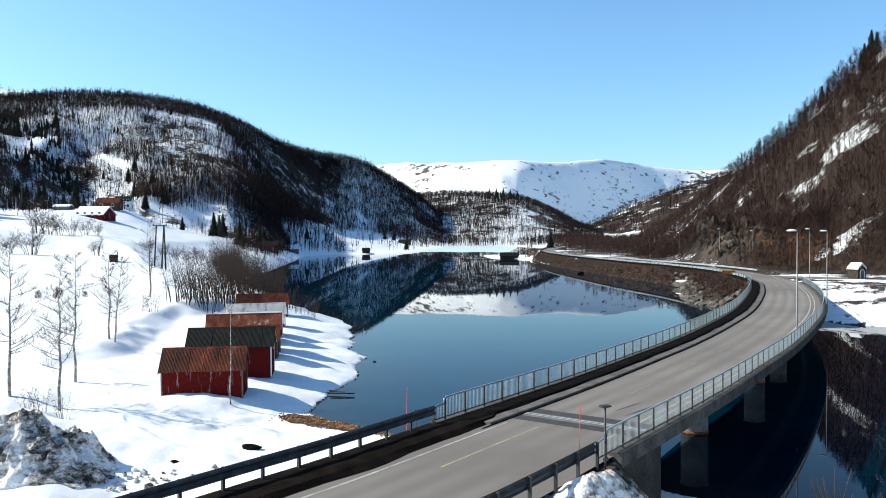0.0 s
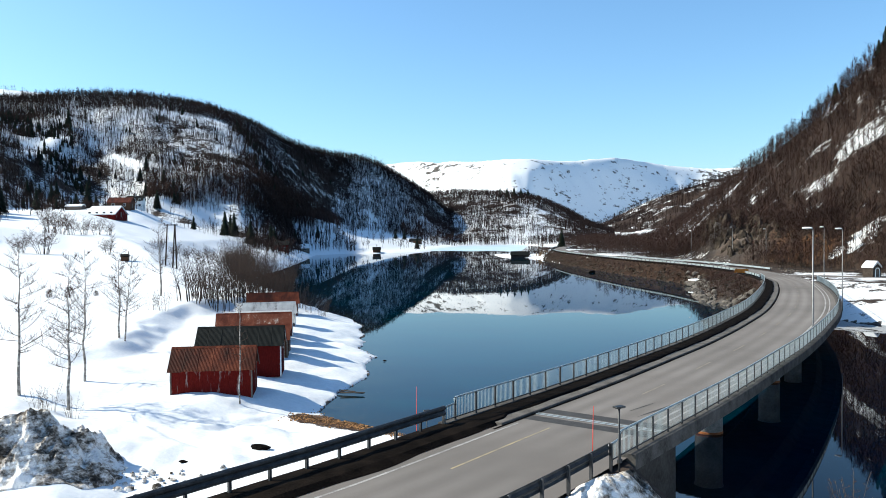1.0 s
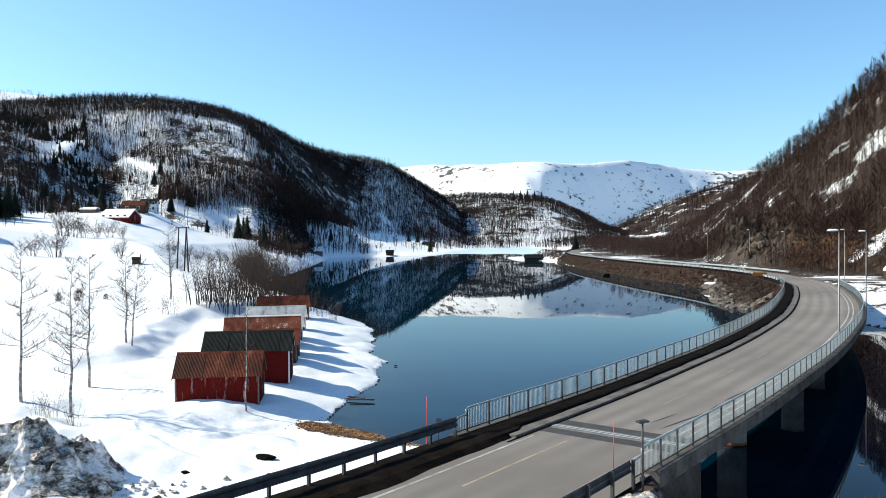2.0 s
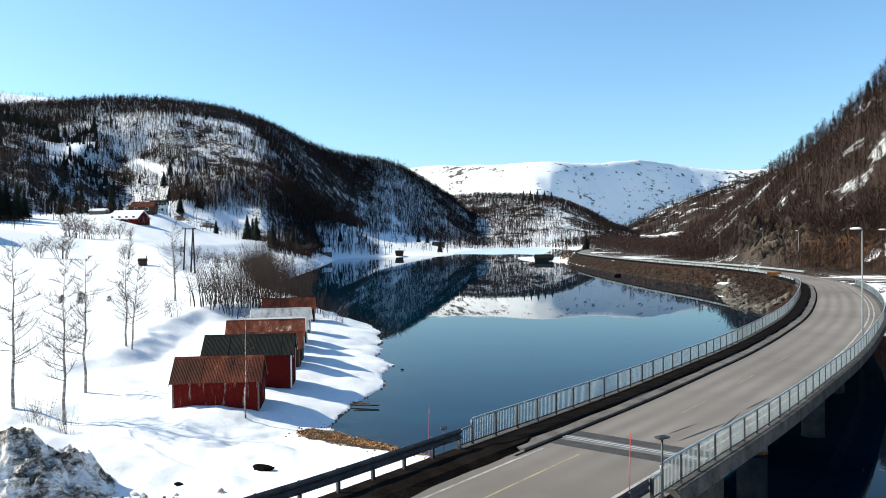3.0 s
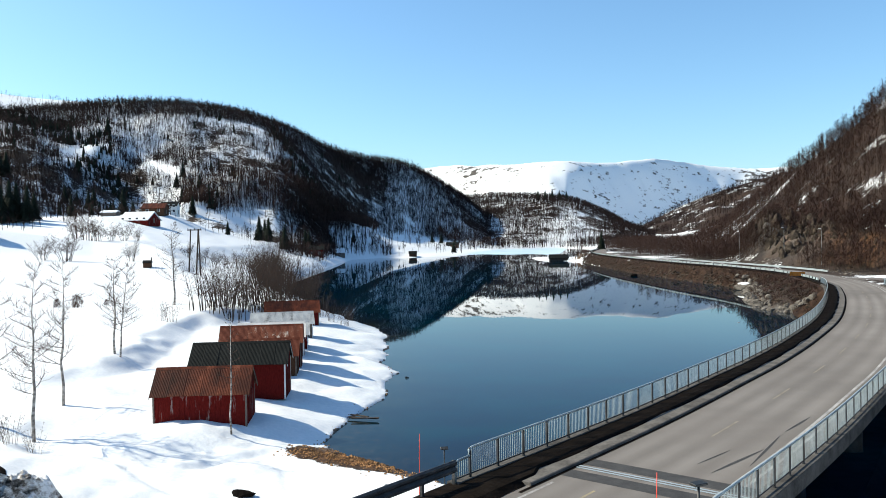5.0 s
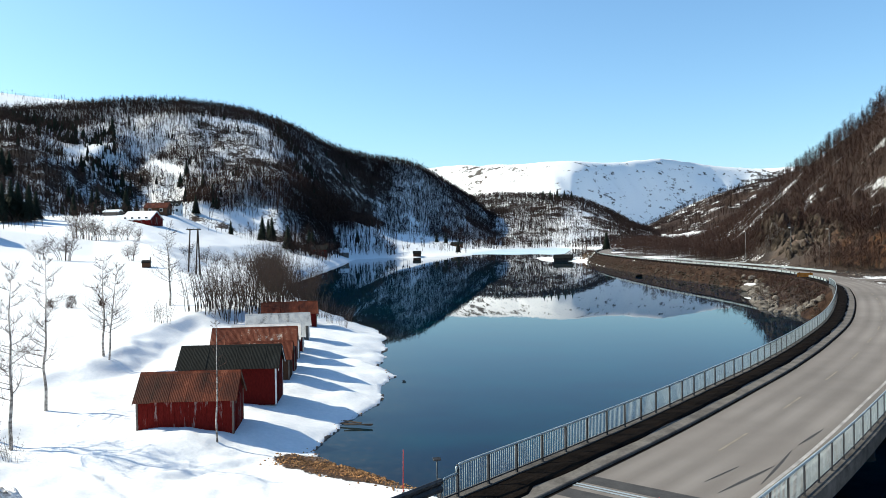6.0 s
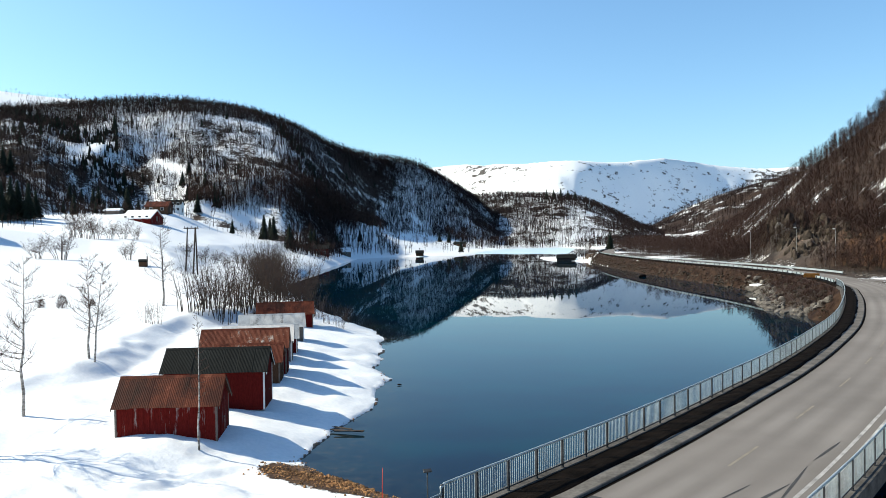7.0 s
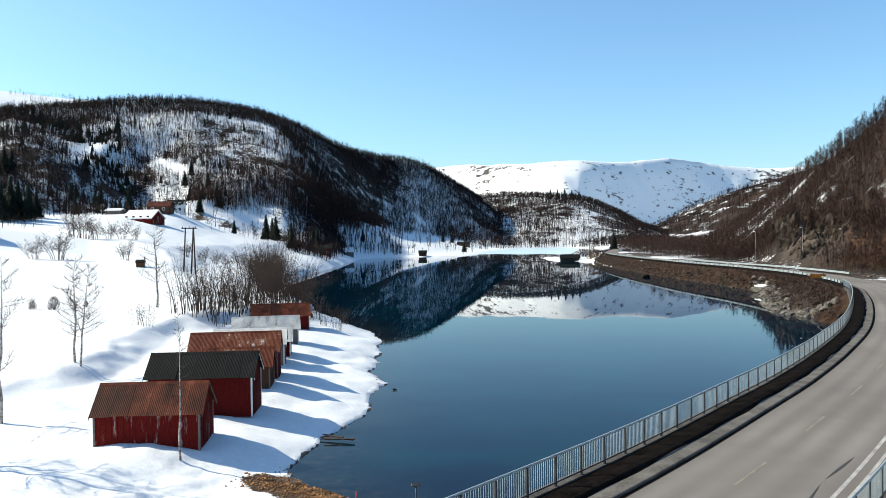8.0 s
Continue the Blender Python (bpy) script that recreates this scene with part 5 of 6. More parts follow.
reed = tree("shrub", -27.3, 117.0, ground_at(-27.3, 117), 60, 3.6, 0.03, 5, 0.9, "low bare willow shrub by the waterline", "bush", "willow shrubs", BARK, stems=12, lean=0.05, twigs=5, foot=0.8)
for x, y, s in ((-24.8, 113.5, 0.9), (-29.8, 121, 1.1), (-31, 125, 1.1), (-26.0, 122, 0.8), (-39.5, 92.5, 0.8), (-41.5, 94, 0.7), (-29.6, 50.4, 0.55), (-27.9, 50.1, 0.5), (-30.8, 50.9, 0.5),
                (15.5, 35.2, 0.7), (21, 33.6, 0.8), (24, 34.4, 0.9), (18, 34.2, 0.5)):
    copy_thing(reed, pose(0, 0, 0)).matrix_basis = pose(x, y, ground_at(x, y) - 0.1, rz=x * 40) @ Matrix.Scale(s, 4)

field = tree("field_bush", *polar(-31.05, 186), ground_at(*polar(-31.05, 186)), 70, 7.2, 0.09, 12, 2.9, "rounded leafless bush on the snowy terrace", "bush", "field bushes", POLE_WOOD, stems=11, lean=0.06, twigs=8, foot=1.2, stout=1.5)
for az, r, s in ((-32.4, 187, 0.72), (-27.1, 186, 0.68), (-29.8, 232, 1.2), (-30.4, 236, 1.1), (-29.2, 228, 0.8), (-28.4, 232, 0.75), (-27.6, 228, 0.8), (-26.8, 232, 0.6), (-23.6, 216, 0.6), (-22.6, 226, 0.65), (-21.8, 232, 0.6), (-21.0, 222, 0.75), (-20.2, 230, 0.8), (-19.4, 224, 0.9), (-18.6, 232, 0.9)):
    x, y = polar(az, r)
    copy_thing(field, pose(0, 0, 0)).matrix_basis = pose(x, y, ground_at(x, y) - 0.15, rz=az * 77) @ Matrix.Scale(s, 4)


def juniper(az, r, s):
    x, y = polar(az, r)
    g, rnd = Geo(), random.Random(int(r * 10))
    for k in range(420):
        a, t = rnd.uniform(0, 6.28), rnd.random()
        p = Vector((math.cos(a) * 0.75 * rnd.random() ** 0.5 * math.sqrt(max(0.05, 1 - (1.5 * t - 0.5) ** 2)), math.sin(a) * 0.75 * rnd.random() ** 0.5 * math.sqrt(max(0.05, 1 - (1.5 * t - 0.5) ** 2)), 1.5 * t)) * s
        d = Vector((math.cos(a) * 0.5, math.sin(a) * 0.5, 1)).normalized() * 0.45 * s
        w = Vector((-math.sin(a), math.cos(a), 0)) * 0.022 * s
        g.add([p - w, p + w, p + d], [(0, 1, 2)])
    ob = tagged(new("juniper", g.mesh("juniper", TWIGS)), "small rounded brown juniper bush in the snow", "bush", "junipers")
    ob.matrix_world = pose(x, y, ground_at(x, y) - 0.1)


for az, r, s in ((-30.1, 113.2, 1.0), (-31.3, 115.0, 0.72), (-28.4, 116, 0.5)):
    juniper(az, r, s)


def spruce_parts(seed):
    rnd = random.Random(seed)
    trunk, crown = Geo(), Geo()
    trunk.tube([(0, 0, -1), (0, 0, 6), (0, 0, 11.6)], [0.22, 0.14, 0.03], 6)
    layers = 15
    for k in range(layers):
        t = k / layers
        z, rad, n = 1.0 + 10.6 * t, (2.9 * (1 - t) ** 0.75 + 0.25) * rnd.uniform(0.85, 1.1), 13
        off = rnd.uniform(0, 6.28)
        for j in range(n):
            a, rr = off + 2 * math.pi * j / n, rad * rnd.uniform(0.65, 1.15)
            c, s = math.cos(a), math.sin(a)
            w = rr * 0.28
            crown.add([(0, 0, z + 0.9), (c * rr * 0.6 - s * w, s * rr * 0.6 + c * w, z + 0.1), (c * rr, s * rr, z - 0.35 * rr), (c * rr * 0.6 + s * w, s * rr * 0.6 - c * w, z + 0.1)], [(0, 1, 2), (0, 2, 3)])
    return trunk.mesh("trunk", BARK), crown.mesh("crown", SPRUCE)


SP = [spruce_parts(k) for k in range(3)]
rnd = random.Random(21)
SPRUCES = [(-27.78, 432, 1.15), (-29.68, 410, 0.5), (-23.39, 476, 0.95), (-18.94, 419, 1.1), (-18.30, 438, 1.15), (-18.55, 445, 1.0), (-17.20, 411, 1.1), (-15.76, 453, 1.1), (-15.52, 461, 1.0), (-14.57, 484, 0.65), (-21.05, 408, 0.6), (-6.76, 815, 0.85), (-6.10, 836, 0.95),
           (-34.9, 320, 1.2), (-34.4, 324, 1.3), (-34.0, 326, 1.2), (-33.4, 322, 1.15), (-33.0, 330, 0.9), (-35.4, 330, 1.3), (-30.9, 372, 0.8), (-35.0, 440, 1.2), (-34.6, 446, 1.1), (-28.70, 720, 1.3), (-28.6, 700, 0.8), (-5.2, 660, 0.9),
           (-31.3, 470, 0.8), (-30.6, 480, 0.7), (-29.9, 474, 0.9), (-29.6, 486, 0.9), (-28.4, 470, 0.8), (-27.2, 520, 0.8), (-24.1, 520, 0.7), (-22.9, 540, 0.9), (-22.3, 520, 0.9), (-26.0, 470, 0.7), (-24.4, 560, 0.9), (-24.0, 575, 0.9), (-12.4, 600, 0.8), (5.3, 560, 1.1), (25.9, 345, 0.9), (26.3, 350, 1.0), (26.6, 348, 0.8), (23.4, 372, 0.8),
           (-16.6, 700, 0.8), (-16.2, 680, 0.8), (-15.8, 660, 0.8), (-15.4, 640, 0.8), (0.9, 1380, 1.6), (1.4, 1385, 1.6), (1.9, 1390, 1.7), (2.4, 1395, 1.6), (2.9, 1400, 1.5)]
for k, (az, r, s) in enumerate(SPRUCES):
    x, y = polar(az, r)
    thing = holder("spruce", pose(x, y, ground_at(x, y), rz=rnd.uniform(0, 360)) @ Matrix.Scale(s, 4), "dark green spruce among leafless trees", "tree", "spruces on the hillsides")
    bit("trunk", SP[k % 3][0], thing)
    bit("crown", SP[k % 3][1], thing)


# ---- woods too many to count ----
def wood_template(seed, blades, width, crown=0.28):
    """A leafless tree of unit height as a few dozen thin triangles."""
    rnd = random.Random(seed)
    tris = []
    w = width * 0.55
    bx, by = rnd.uniform(-.06, .06), rnd.uniform(-.06, .06)
    for a in (0.3, 1.87):
        c, s = math.cos(a) * w, math.sin(a) * w
        tris.append([(-c, -s, -0.05), (c, s, -0.05), (bx, by, 1.0)])
    for k in range(blades):
        t = rnd.uniform(0.25, 0.9) if k % 3 else rnd.uniform(0.6, 0.95)
        a = rnd.uniform(0, 6.28)
        ln = crown * (1.05 - 0.55 * t) * rnd.uniform(0.5, 1.3)
        p = Vector((bx * t, by * t, t))
        tip = p + Vector((math.cos(a) * ln, math.sin(a) * ln, ln * rnd.uniform(0.1, 1.2)))
        u = Vector((-math.sin(a), math.cos(a), rnd.uniform(-0.6, 0.6))) * width * rnd.uniform(0.35, 0.8)
        tris.append([tuple(p - u), tuple(p + u), tuple(tip)])
    return np.array(tris, float).reshape(-1, 3)


def wood(name, templates, x, y, h, material, label, seed, trunk=None):
    rng = np.random.default_rng(seed)
    z = land(x, y)[0] - 0.2
    out = []
    pick = rng.integers(0, len(templates), len(x))
    for k, t in enumerate(templates):
        m = pick == k
        a = rng.uniform(0, 6.28, m.sum())
        c, s, hh = np.cos(a)[:, None], np.sin(a)[:, None], h[m][:, None]
        vx = (t[:, 0] * c - t[:, 1] * s) * hh + x[m][:, None]
        vy = (t[:, 0] * s + t[:, 1] * c) * hh + y[m][:, None]
        vz = t[:, 2] * hh + z[m][:, None]
        out.append(np.stack([vx, vy, vz], -1).reshape(-1, 3))
    co = np.concatenate(out)
    me = bpy.data.meshes.new(name)
    me.vertices.add(len(co))
    me.vertices.foreach_set("co", co.ravel())
    me.loops.add(len(co))
    me.loops.foreach_set("vertex_index", np.arange(len(co), dtype=np.int32))
    me.polygons.add(len(co) // 3)
    me.polygons.foreach_set("loop_start", np.arange(0, len(co), 3, dtype=np.int32))
    me.materials.append(material)
    if trunk:                                            # the first two triangles of a tree are its trunk
        me.materials.append(trunk)
        slot = np.concatenate([np.tile(np.arange(len(t) // 3) < 2, (pick == k).sum()) for k, t in enumerate(templates)])
        me.polygons.foreach_set("material_index", slot.astype(np.int32))
    me.update(calc_edges=True)
    return tagged(new(name, me), label, "wood", kind="stuff")


def scatter(n, az0, az1, table, u0, u1, seed, keep, thin=0.0):
    """Places on a hill: bearings az0 to az1, from u0 to u1 of the way up, where keep(az, u, noise) beats chance."""
    rng = np.random.default_rng(seed)
    az, u = rng.uniform(az0, az1, n), rng.uniform(u0, u1, n)
    foot, crest = np.interp(az, table[0], table[1]), np.interp(az, table[0], table[2])
    r = foot + (crest - foot) * u
    x, y = EYE[0] + r * np.sin(np.radians(az)), EYE[1] + r * np.cos(np.radians(az))
    ok = rng.random(n) < keep(az, u, fbm(x, y, 60, 3, 77)) * (r / crest)
    ok &= shore_distance(x, y) > 3
    if thin:
        ok &= (land(x, y)[1] < 0.60) | (rng.random(n) < thin)
    for pts, clear in ((ROAD_NORTH, 8), (SIDE_ROAD, 7)):
        ok &= line_distance(x, y, pts) > clear
    return x[ok], y[ok], rng


FAR_TREES = [wood_template(k, 7, 0.050, 0.42) for k in range(6)]
x, y, rng = scatter(74000, -41, -2.5, LEFT_HILL, 0.03, 1.04, 3,
                    lambda az, u, n: np.clip(0.70 + 0.9 * n + 1.8 * np.clip(u - 0.82, 0, 1) * 5 + 0.9 * np.exp(-((u - 0.75 + (az + 17.3) * 0.10) / 0.13) ** 2) * (az > -18.5) + 0.45 * (az > -18.5) + 0.55 * (az < -29.5) - 0.9 * ((az > -30) & (az < -23.5) & (u < 0.07)) - 0.45 * ((u < 0.14) & (az > -24)), 0.02, 1))
x2, y2, _ = scatter(26000, -41, -4, LEFT_HILL, 0.80, 1.03, 35, lambda az, u, n: np.clip(0.9 + 0.8 * n + (u - 0.90) * 8, 0.05, 1))
x, y = np.concatenate([x, x2]), np.concatenate([y, y2])


def cleared(x, y):
    """The places left once open snow and the meadow below the hill are kept free."""
    z, cover = land(x, y)[:2]
    r, az = np.hypot(x - EYE[0], y - EYE[1]), np.degrees(np.arctan2(x - EYE[0], y - EYE[1]))
    luck = np.random.default_rng(66).random(len(x))
    meadow = (az > -24.5) & (az < -16.8) & (np.degrees(np.arctan2(z - 13, r)) < 2.1 + 0.12 * (az + 20))
    ok = ((cover < 0.92) | (luck < 0.15)) & (~meadow | (luck < 0.12))
    return x[ok], y[ok]


x, y = cleared(x, y)
wood("hillside_wood", FAR_TREES, x, y, rng.uniform(2.4, 5.6, len(x)) * np.where(rng.random(len(x)) < 0.2, 1.5, 1.0), WOOD_FAR, "dense dark leafless birch wood on the snowy hill", 5)
x, y, rng = scatter(22000, -41, -2.5, LEFT_HILL, 0.05, 0.98, 33, lambda az, u, n: np.clip(0.55 + 1.0 * n - 0.5 * ((u < 0.12) & (az > -30)), 0.03, 1))
x, y = cleared(x, y)
wood("hillside_scrub", [wood_template(60 + k, 8, 0.055, 0.8) for k in range(4)], x, y, rng.uniform(1.5, 3.2, len(x)), WOOD_FAR, "low dark scrub showing through the hillside snow", 34)
x, y, rng = scatter(24000, -24, -10.6, LEFT_HILL, 0.0, 0.6, 91, lambda az, u, n: np.clip(1.2 + 0.6 * n, 0.2, 1))
bearing, rise = np.degrees(np.arctan2(x - EYE[0], y - EYE[1])), np.degrees(np.arctan2(land(x, y)[0] - 13, np.hypot(x - EYE[0], y - EYE[1])))
ok = (rise > np.interp(bearing, [-24, -19, -16, -12, -9.4], [2.6, 2.3, 1.4, 0.5, -0.2])) & (rise < np.interp(bearing, [-24, -19, -15.5, -9.4], [4.2, 4.4, 3.9, 0.5])) & (rng.random(len(x)) < np.clip((-10.6 - bearing) / 2.5, 0.1, 1))
wood("slope_wood", [wood_template(90 + k, 14, 0.030, 0.40) for k in range(5)], x[ok], y[ok], rng.uniform(3, 9, ok.sum()), WOOD_BROWN, "brown leafless wood on the lower slope above the meadow", 92)
x, y, rng = scatter(19000, -8.5, 9, MID_HILL, -0.25, 1.06, 6, lambda az, u, n: np.clip(0.72 + 0.9 * n + 3.0 * np.clip(u - 0.6, 0, 1), 0.03, 1))
wood("ridge_wood", FAR_TREES, x, y, rng.uniform(6, 11, len(x)), WOOD_FAR, "dark leafless wood on the low ridge across the water", 7)
x, y, rng = scatter(12000, 6, 24, BACK_SLOPE, 0.13, 1.02, 8, lambda az, u, n: np.clip(0.55 + 0.9 * n, 0.05, 1))
wood("distant_wood", FAR_TREES, x, y, rng.uniform(8, 14, len(x)), WOOD_FAR, "brown leafless wood on the distant slope", 9)
NEAR_TREES = [wood_template(20 + k, 40, 0.0108, 0.32) for k in range(7)]
x, y, rng = scatter(15500, 4.5, 40, RIGHT_HILL, 0.0, 1.05, 10, lambda az, u, n: np.clip(0.85 + 0.8 * n, 0.15, 1) * np.clip((az - 9) / 4, 0.35, 1), 0.45)
wood("roadside_wood", NEAR_TREES, x, y, rng.uniform(4.5, 10.5, len(x)), WOOD_BROWN, "brown leafless birch wood on the steep hillside", 11, BARK)
x, y = np.concatenate([rng.uniform(68, 96, 1700), rng.uniform(50, 82, 1600), rng.uniform(58, 74, 900), rng.uniform(72, 118, 800)]), np.concatenate([rng.uniform(190, 300, 1700), rng.uniform(285, 450, 1600), rng.uniform(222, 310, 900), rng.uniform(166, 240, 800)])
ok = (line_distance(x, y, ROAD_NORTH) > 7.6) & (line_distance(x, y, SIDE_ROAD) > 7) & (fbm(x, y, 14, 3, 83) > -0.02)
wood("cutting_scrub", NEAR_TREES, x[ok], y[ok], rng.uniform(1.5, 7.5, ok.sum()), WOOD_BROWN, "leafless saplings growing over the rock cutting", 84, BARK)
BRUSH = [wood_template(40 + k, 30, 0.012, 0.75) for k in range(4)]
x, y, rng = scatter(6500, 4.5, 40, RIGHT_HILL, 0.0, 1.0, 12, lambda az, u, n: np.clip(0.6 + 1.0 * n, 0.1, 1))
wood("hillside_brush", BRUSH, x, y, rng.uniform(1.5, 3.5, len(x)), WOOD_BROWN, "low brown brush between the hillside trees", 13)
x, y, rng = scatter(700, -40, -28, LEFT_BACK, 0.75, 1.02, 36, lambda az, u, n: np.clip(0.3 + 1.2 * n, 0.0, 1))
wood("plateau_scrub", FAR_TREES, x, y, rng.uniform(4, 9, len(x)), WOOD_FAR, "scattered dark scrub on the snowy plateau edge", 37)
CONIFERS = [np.array([q for j in range(9) for a in [j * 2.4 + s] for q in ((math.cos(a - 0.5) * 0.22 * (1 - j / 10), math.sin(a - 0.5) * 0.22 * (1 - j / 10), j / 10 - 0.05), (math.cos(a + 0.5) * 0.22 * (1 - j / 10), math.sin(a + 0.5) * 0.22 * (1 - j / 10), j / 10 - 0.05), (-math.cos(a) * 0.03, -math.sin(a) * 0.03, min(1.0, j / 10 + 0.32)))] +
                     [q for a in (s, s + 2.1, s + 4.2) for q in ((math.cos(a) * 0.17, math.sin(a) * 0.17, 0.05), (-math.cos(a) * 0.17, -math.sin(a) * 0.17, 0.05), (0, 0, 1.0))]) for s in (0.0, 1.0, 2.2)]
x, y, rng = scatter(9000, -38, -10, LEFT_HILL, 0.03, 0.97, 63, lambda az, u, n: np.clip(0.03 + 0.95 * np.exp(-((u - 0.85 + (az + 33.7) * 0.075) / 0.06) ** 2) * (az < -27.5) + 0.7 * np.exp(-((u - 0.75 + (az + 17.3) * 0.10) / 0.06) ** 2) * (az > -18) + 0.6 * (n > 0.22) * (az < -28.5), 0, 1))
x, y = cleared(x, y)
wood("conifer_stand", CONIFERS, x, y, rng.uniform(4, 9, len(x)), SPRUCE, "dark green conifers in bands across the snowy hill", 64)
az, r = rng.uniform(-17.5, -3.5, 8000), rng.uniform(400, 860, 8000)
x, y = EYE[0] + r * np.sin(np.radians(az)), EYE[1] + r * np.cos(np.radians(az))
ok = (shore_distance(x, y) > 5) & (fbm(x, y, 50, 3, 79) > np.where(az > -11.5, 0.22, -0.30) - np.where(r > 440, 0.15, 0)) & ~((az > -9.6) & (az < -3.8) & (r < 830) & (rng.random(len(az)) < 0.93))
wood("lakeside_wood", FAR_TREES, x[ok], y[ok], rng.uniform(3, 8, ok.sum()), WOOD_FAR, "leafless trees on the snowy slope above the far shore", 65)
# belts along the shore road and the far field
rng = np.random.default_rng(14)
az, r = rng.uniform(3.6, 13.5, 2300), rng.uniform(330, 860, 2300)
x, y = EYE[0] + r * np.sin(np.radians(az)), EYE[1] + r * np.cos(np.radians(az))
ok = (shore_distance(x, y) > 4) & (line_distance(x, y, ROAD_NORTH) > 9)
wood("shore_belt", NEAR_TREES, x[ok], y[ok], rng.uniform(4, 10, ok.sum()), WOOD_BROWN, "thin belt of leafless trees beside the far road", 15)
az, r = rng.uniform(-22, -7.5, 2000), rng.uniform(265, 440, 2000)
x, y = EYE[0] + r * np.sin(np.radians(az)), EYE[1] + r * np.cos(np.radians(az))
ok = (shore_distance(x, y) > 3) & (fbm(x, y, 40, 3, 78) > np.where(az < -15, 0.32, -0.1))
wood("field_belt", NEAR_TREES, x[ok], y[ok], rng.uniform(3, 7.5, ok.sum()), WOOD_FAR, "belt of leafless shrubs along the far field edge", 16)


# ---- rocks, heaps and snow details ----
def boulder_mesh(seed, fine=2):
    rnd = random.Random(seed)
    bm = bmesh.new()
    bmesh.ops.create_icosphere(bm, subdivisions=fine, radius=1)
    o = Vector((rnd.random() * 50, rnd.random() * 50, 3))
    cuts = [Vector((rnd.uniform(-1, 1), rnd.uniform(-1, 1), rnd.uniform(-1, 1))).normalized() for _ in range(7)]
    for v in bm.verts:
        p = v.co.copy()
        for c in cuts:
            over = p.dot(c) - 0.62
            if over > 0:
                p -= c * over * 0.9
        v.co = p * (1 + 0.25 * noise.noise(p * 1.6 + o))
        v.co.z *= 0.7
    co = np.array([v.co[:] for v in bm.verts])
    fs = np.array([[v.index for v in f.verts] for f in bm.faces])
    bm.free()
    return co, fs


BOULDERS = [boulder_mesh(k) for k in range(6)]
PEBBLES = [boulder_mesh(k, 1) for k in range(6)]


def stones(name, places, material, label, seed, tall=1.0):
    """Many stones joined into one heap; places are x, y, z, size."""
    rng = np.random.default_rng(seed)
    cs, fs, k0 = [], [], 0
    for i, (x, y, z, s) in enumerate(places):
        co, f = (BOULDERS if s > 0.5 else PEBBLES)[i % 6]
        a = rng.uniform(0, 6.28)
        rot = np.array([[math.cos(a), -math.sin(a), 0], [math.sin(a), math.cos(a), 0], [0, 0, 1]])
        cs.append(co * (s * rng.uniform(0.7, 1.3, 3) * (1 / tall ** 0.5, 1 / tall ** 0.5, tall)) @ rot.T + (x, y, z))
        fs.append(f + k0)
        k0 += len(co)
    me = mesh_of(name, np.concatenate(cs), [tuple(t) for t in np.concatenate(fs)], material)
    return tagged(new(name, me), label, "rocks", kind="stuff")


rng = np.random.default_rng(31)
rows = []
for i in range(len(SHORE_EAST) - 9):
    (ax, ay), (bx, by) = SHORE_EAST[i], SHORE_EAST[i + 1]
    n = int(math.hypot(bx - ax, by - ay) * (3.0 if i > 2 else 1.6))
    for _ in range(n):
        t = rng.random()
        off = rng.random() ** 1.4 * (4.0 if i > 3 else 2.6) - 0.8
        px, py = ax + (bx - ax) * t + off * 0.9, ay + (by - ay) * t + rng.normal() * 0.7
        rows.append((px, py, off))
xy = np.array(rows)
zz = np.maximum(land(xy[:, 0], xy[:, 1])[0], -0.15)
WHOLE_ROAD = middle(I_ABUT, I_END)


def on_bank(n, off0, off1, i0, i1):
    """Random places on the causeway's lakeside slope, by offset from the road's lakeside edge."""
    k, off = rng.integers(i0, i1, n), rng.uniform(off0, off1, n)
    return np.array([(EDGE[i][0].x + EDGE[i][1].x * o, EDGE[i][0].y + EDGE[i][1].y * o) for i, o in zip(k, off)])


tuft = np.concatenate([on_bank(3800, -5.2, -0.7, I_NORTH + 10, I_END - 30), np.column_stack([rng.uniform(38, 56, 3600), rng.uniform(128, 226, 3600)])])
tuft = tuft[(line_distance(tuft[:, 0], tuft[:, 1], WHOLE_ROAD) > 5.4) & (line_distance(tuft[:, 0], tuft[:, 1], SIDE_ROAD) > 5) & (land(tuft[:, 0], tuft[:, 1])[0] > 0.25)]
wood("embankment_scrub", [wood_template(80 + k, 14, 0.035, 0.9) for k in range(4)], tuft[:, 0], tuft[:, 1], rng.uniform(0.35, 1.25, len(tuft)), WOOD_BROWN, "brown heather and scrub on the causeway's bank", 81)
pick = np.concatenate([on_bank(900, -5.6, -2.6, I_NORTH + 10, I_END - 30), on_bank(350, -4.5, -0.8, I_NORTH + 10, I_END - 30), tuft[::9]])
pick = pick[line_distance(pick[:, 0], pick[:, 1], WHOLE_ROAD) > 5.6]
stones("bank_rocks", [(a, b, max(z, -0.1) + 0.02, s) for (a, b), z, s in zip(pick, land(pick[:, 0], pick[:, 1])[0], rng.uniform(0.15, 0.65, len(pick)))], CLIFF, "dark brown rocks scattered over the causeway's bank", 82)
rows = [q for q, k in zip(rows, line_distance(xy[:, 0], xy[:, 1], WHOLE_ROAD) > 6.0) if k and not (q[0] > 46 and q[1] < 142) and not q[1] > 226]
xy = np.array(rows)
zz = np.maximum(land(xy[:, 0], xy[:, 1])[0], -0.15)
stones("riprap", [(a, b, z + 0.1, rng.uniform(0.3, 0.95)) for (a, b, o), z in zip(rows, zz)], ROCK, "grey blasted rocks lining the causeway", 1)
rows = []
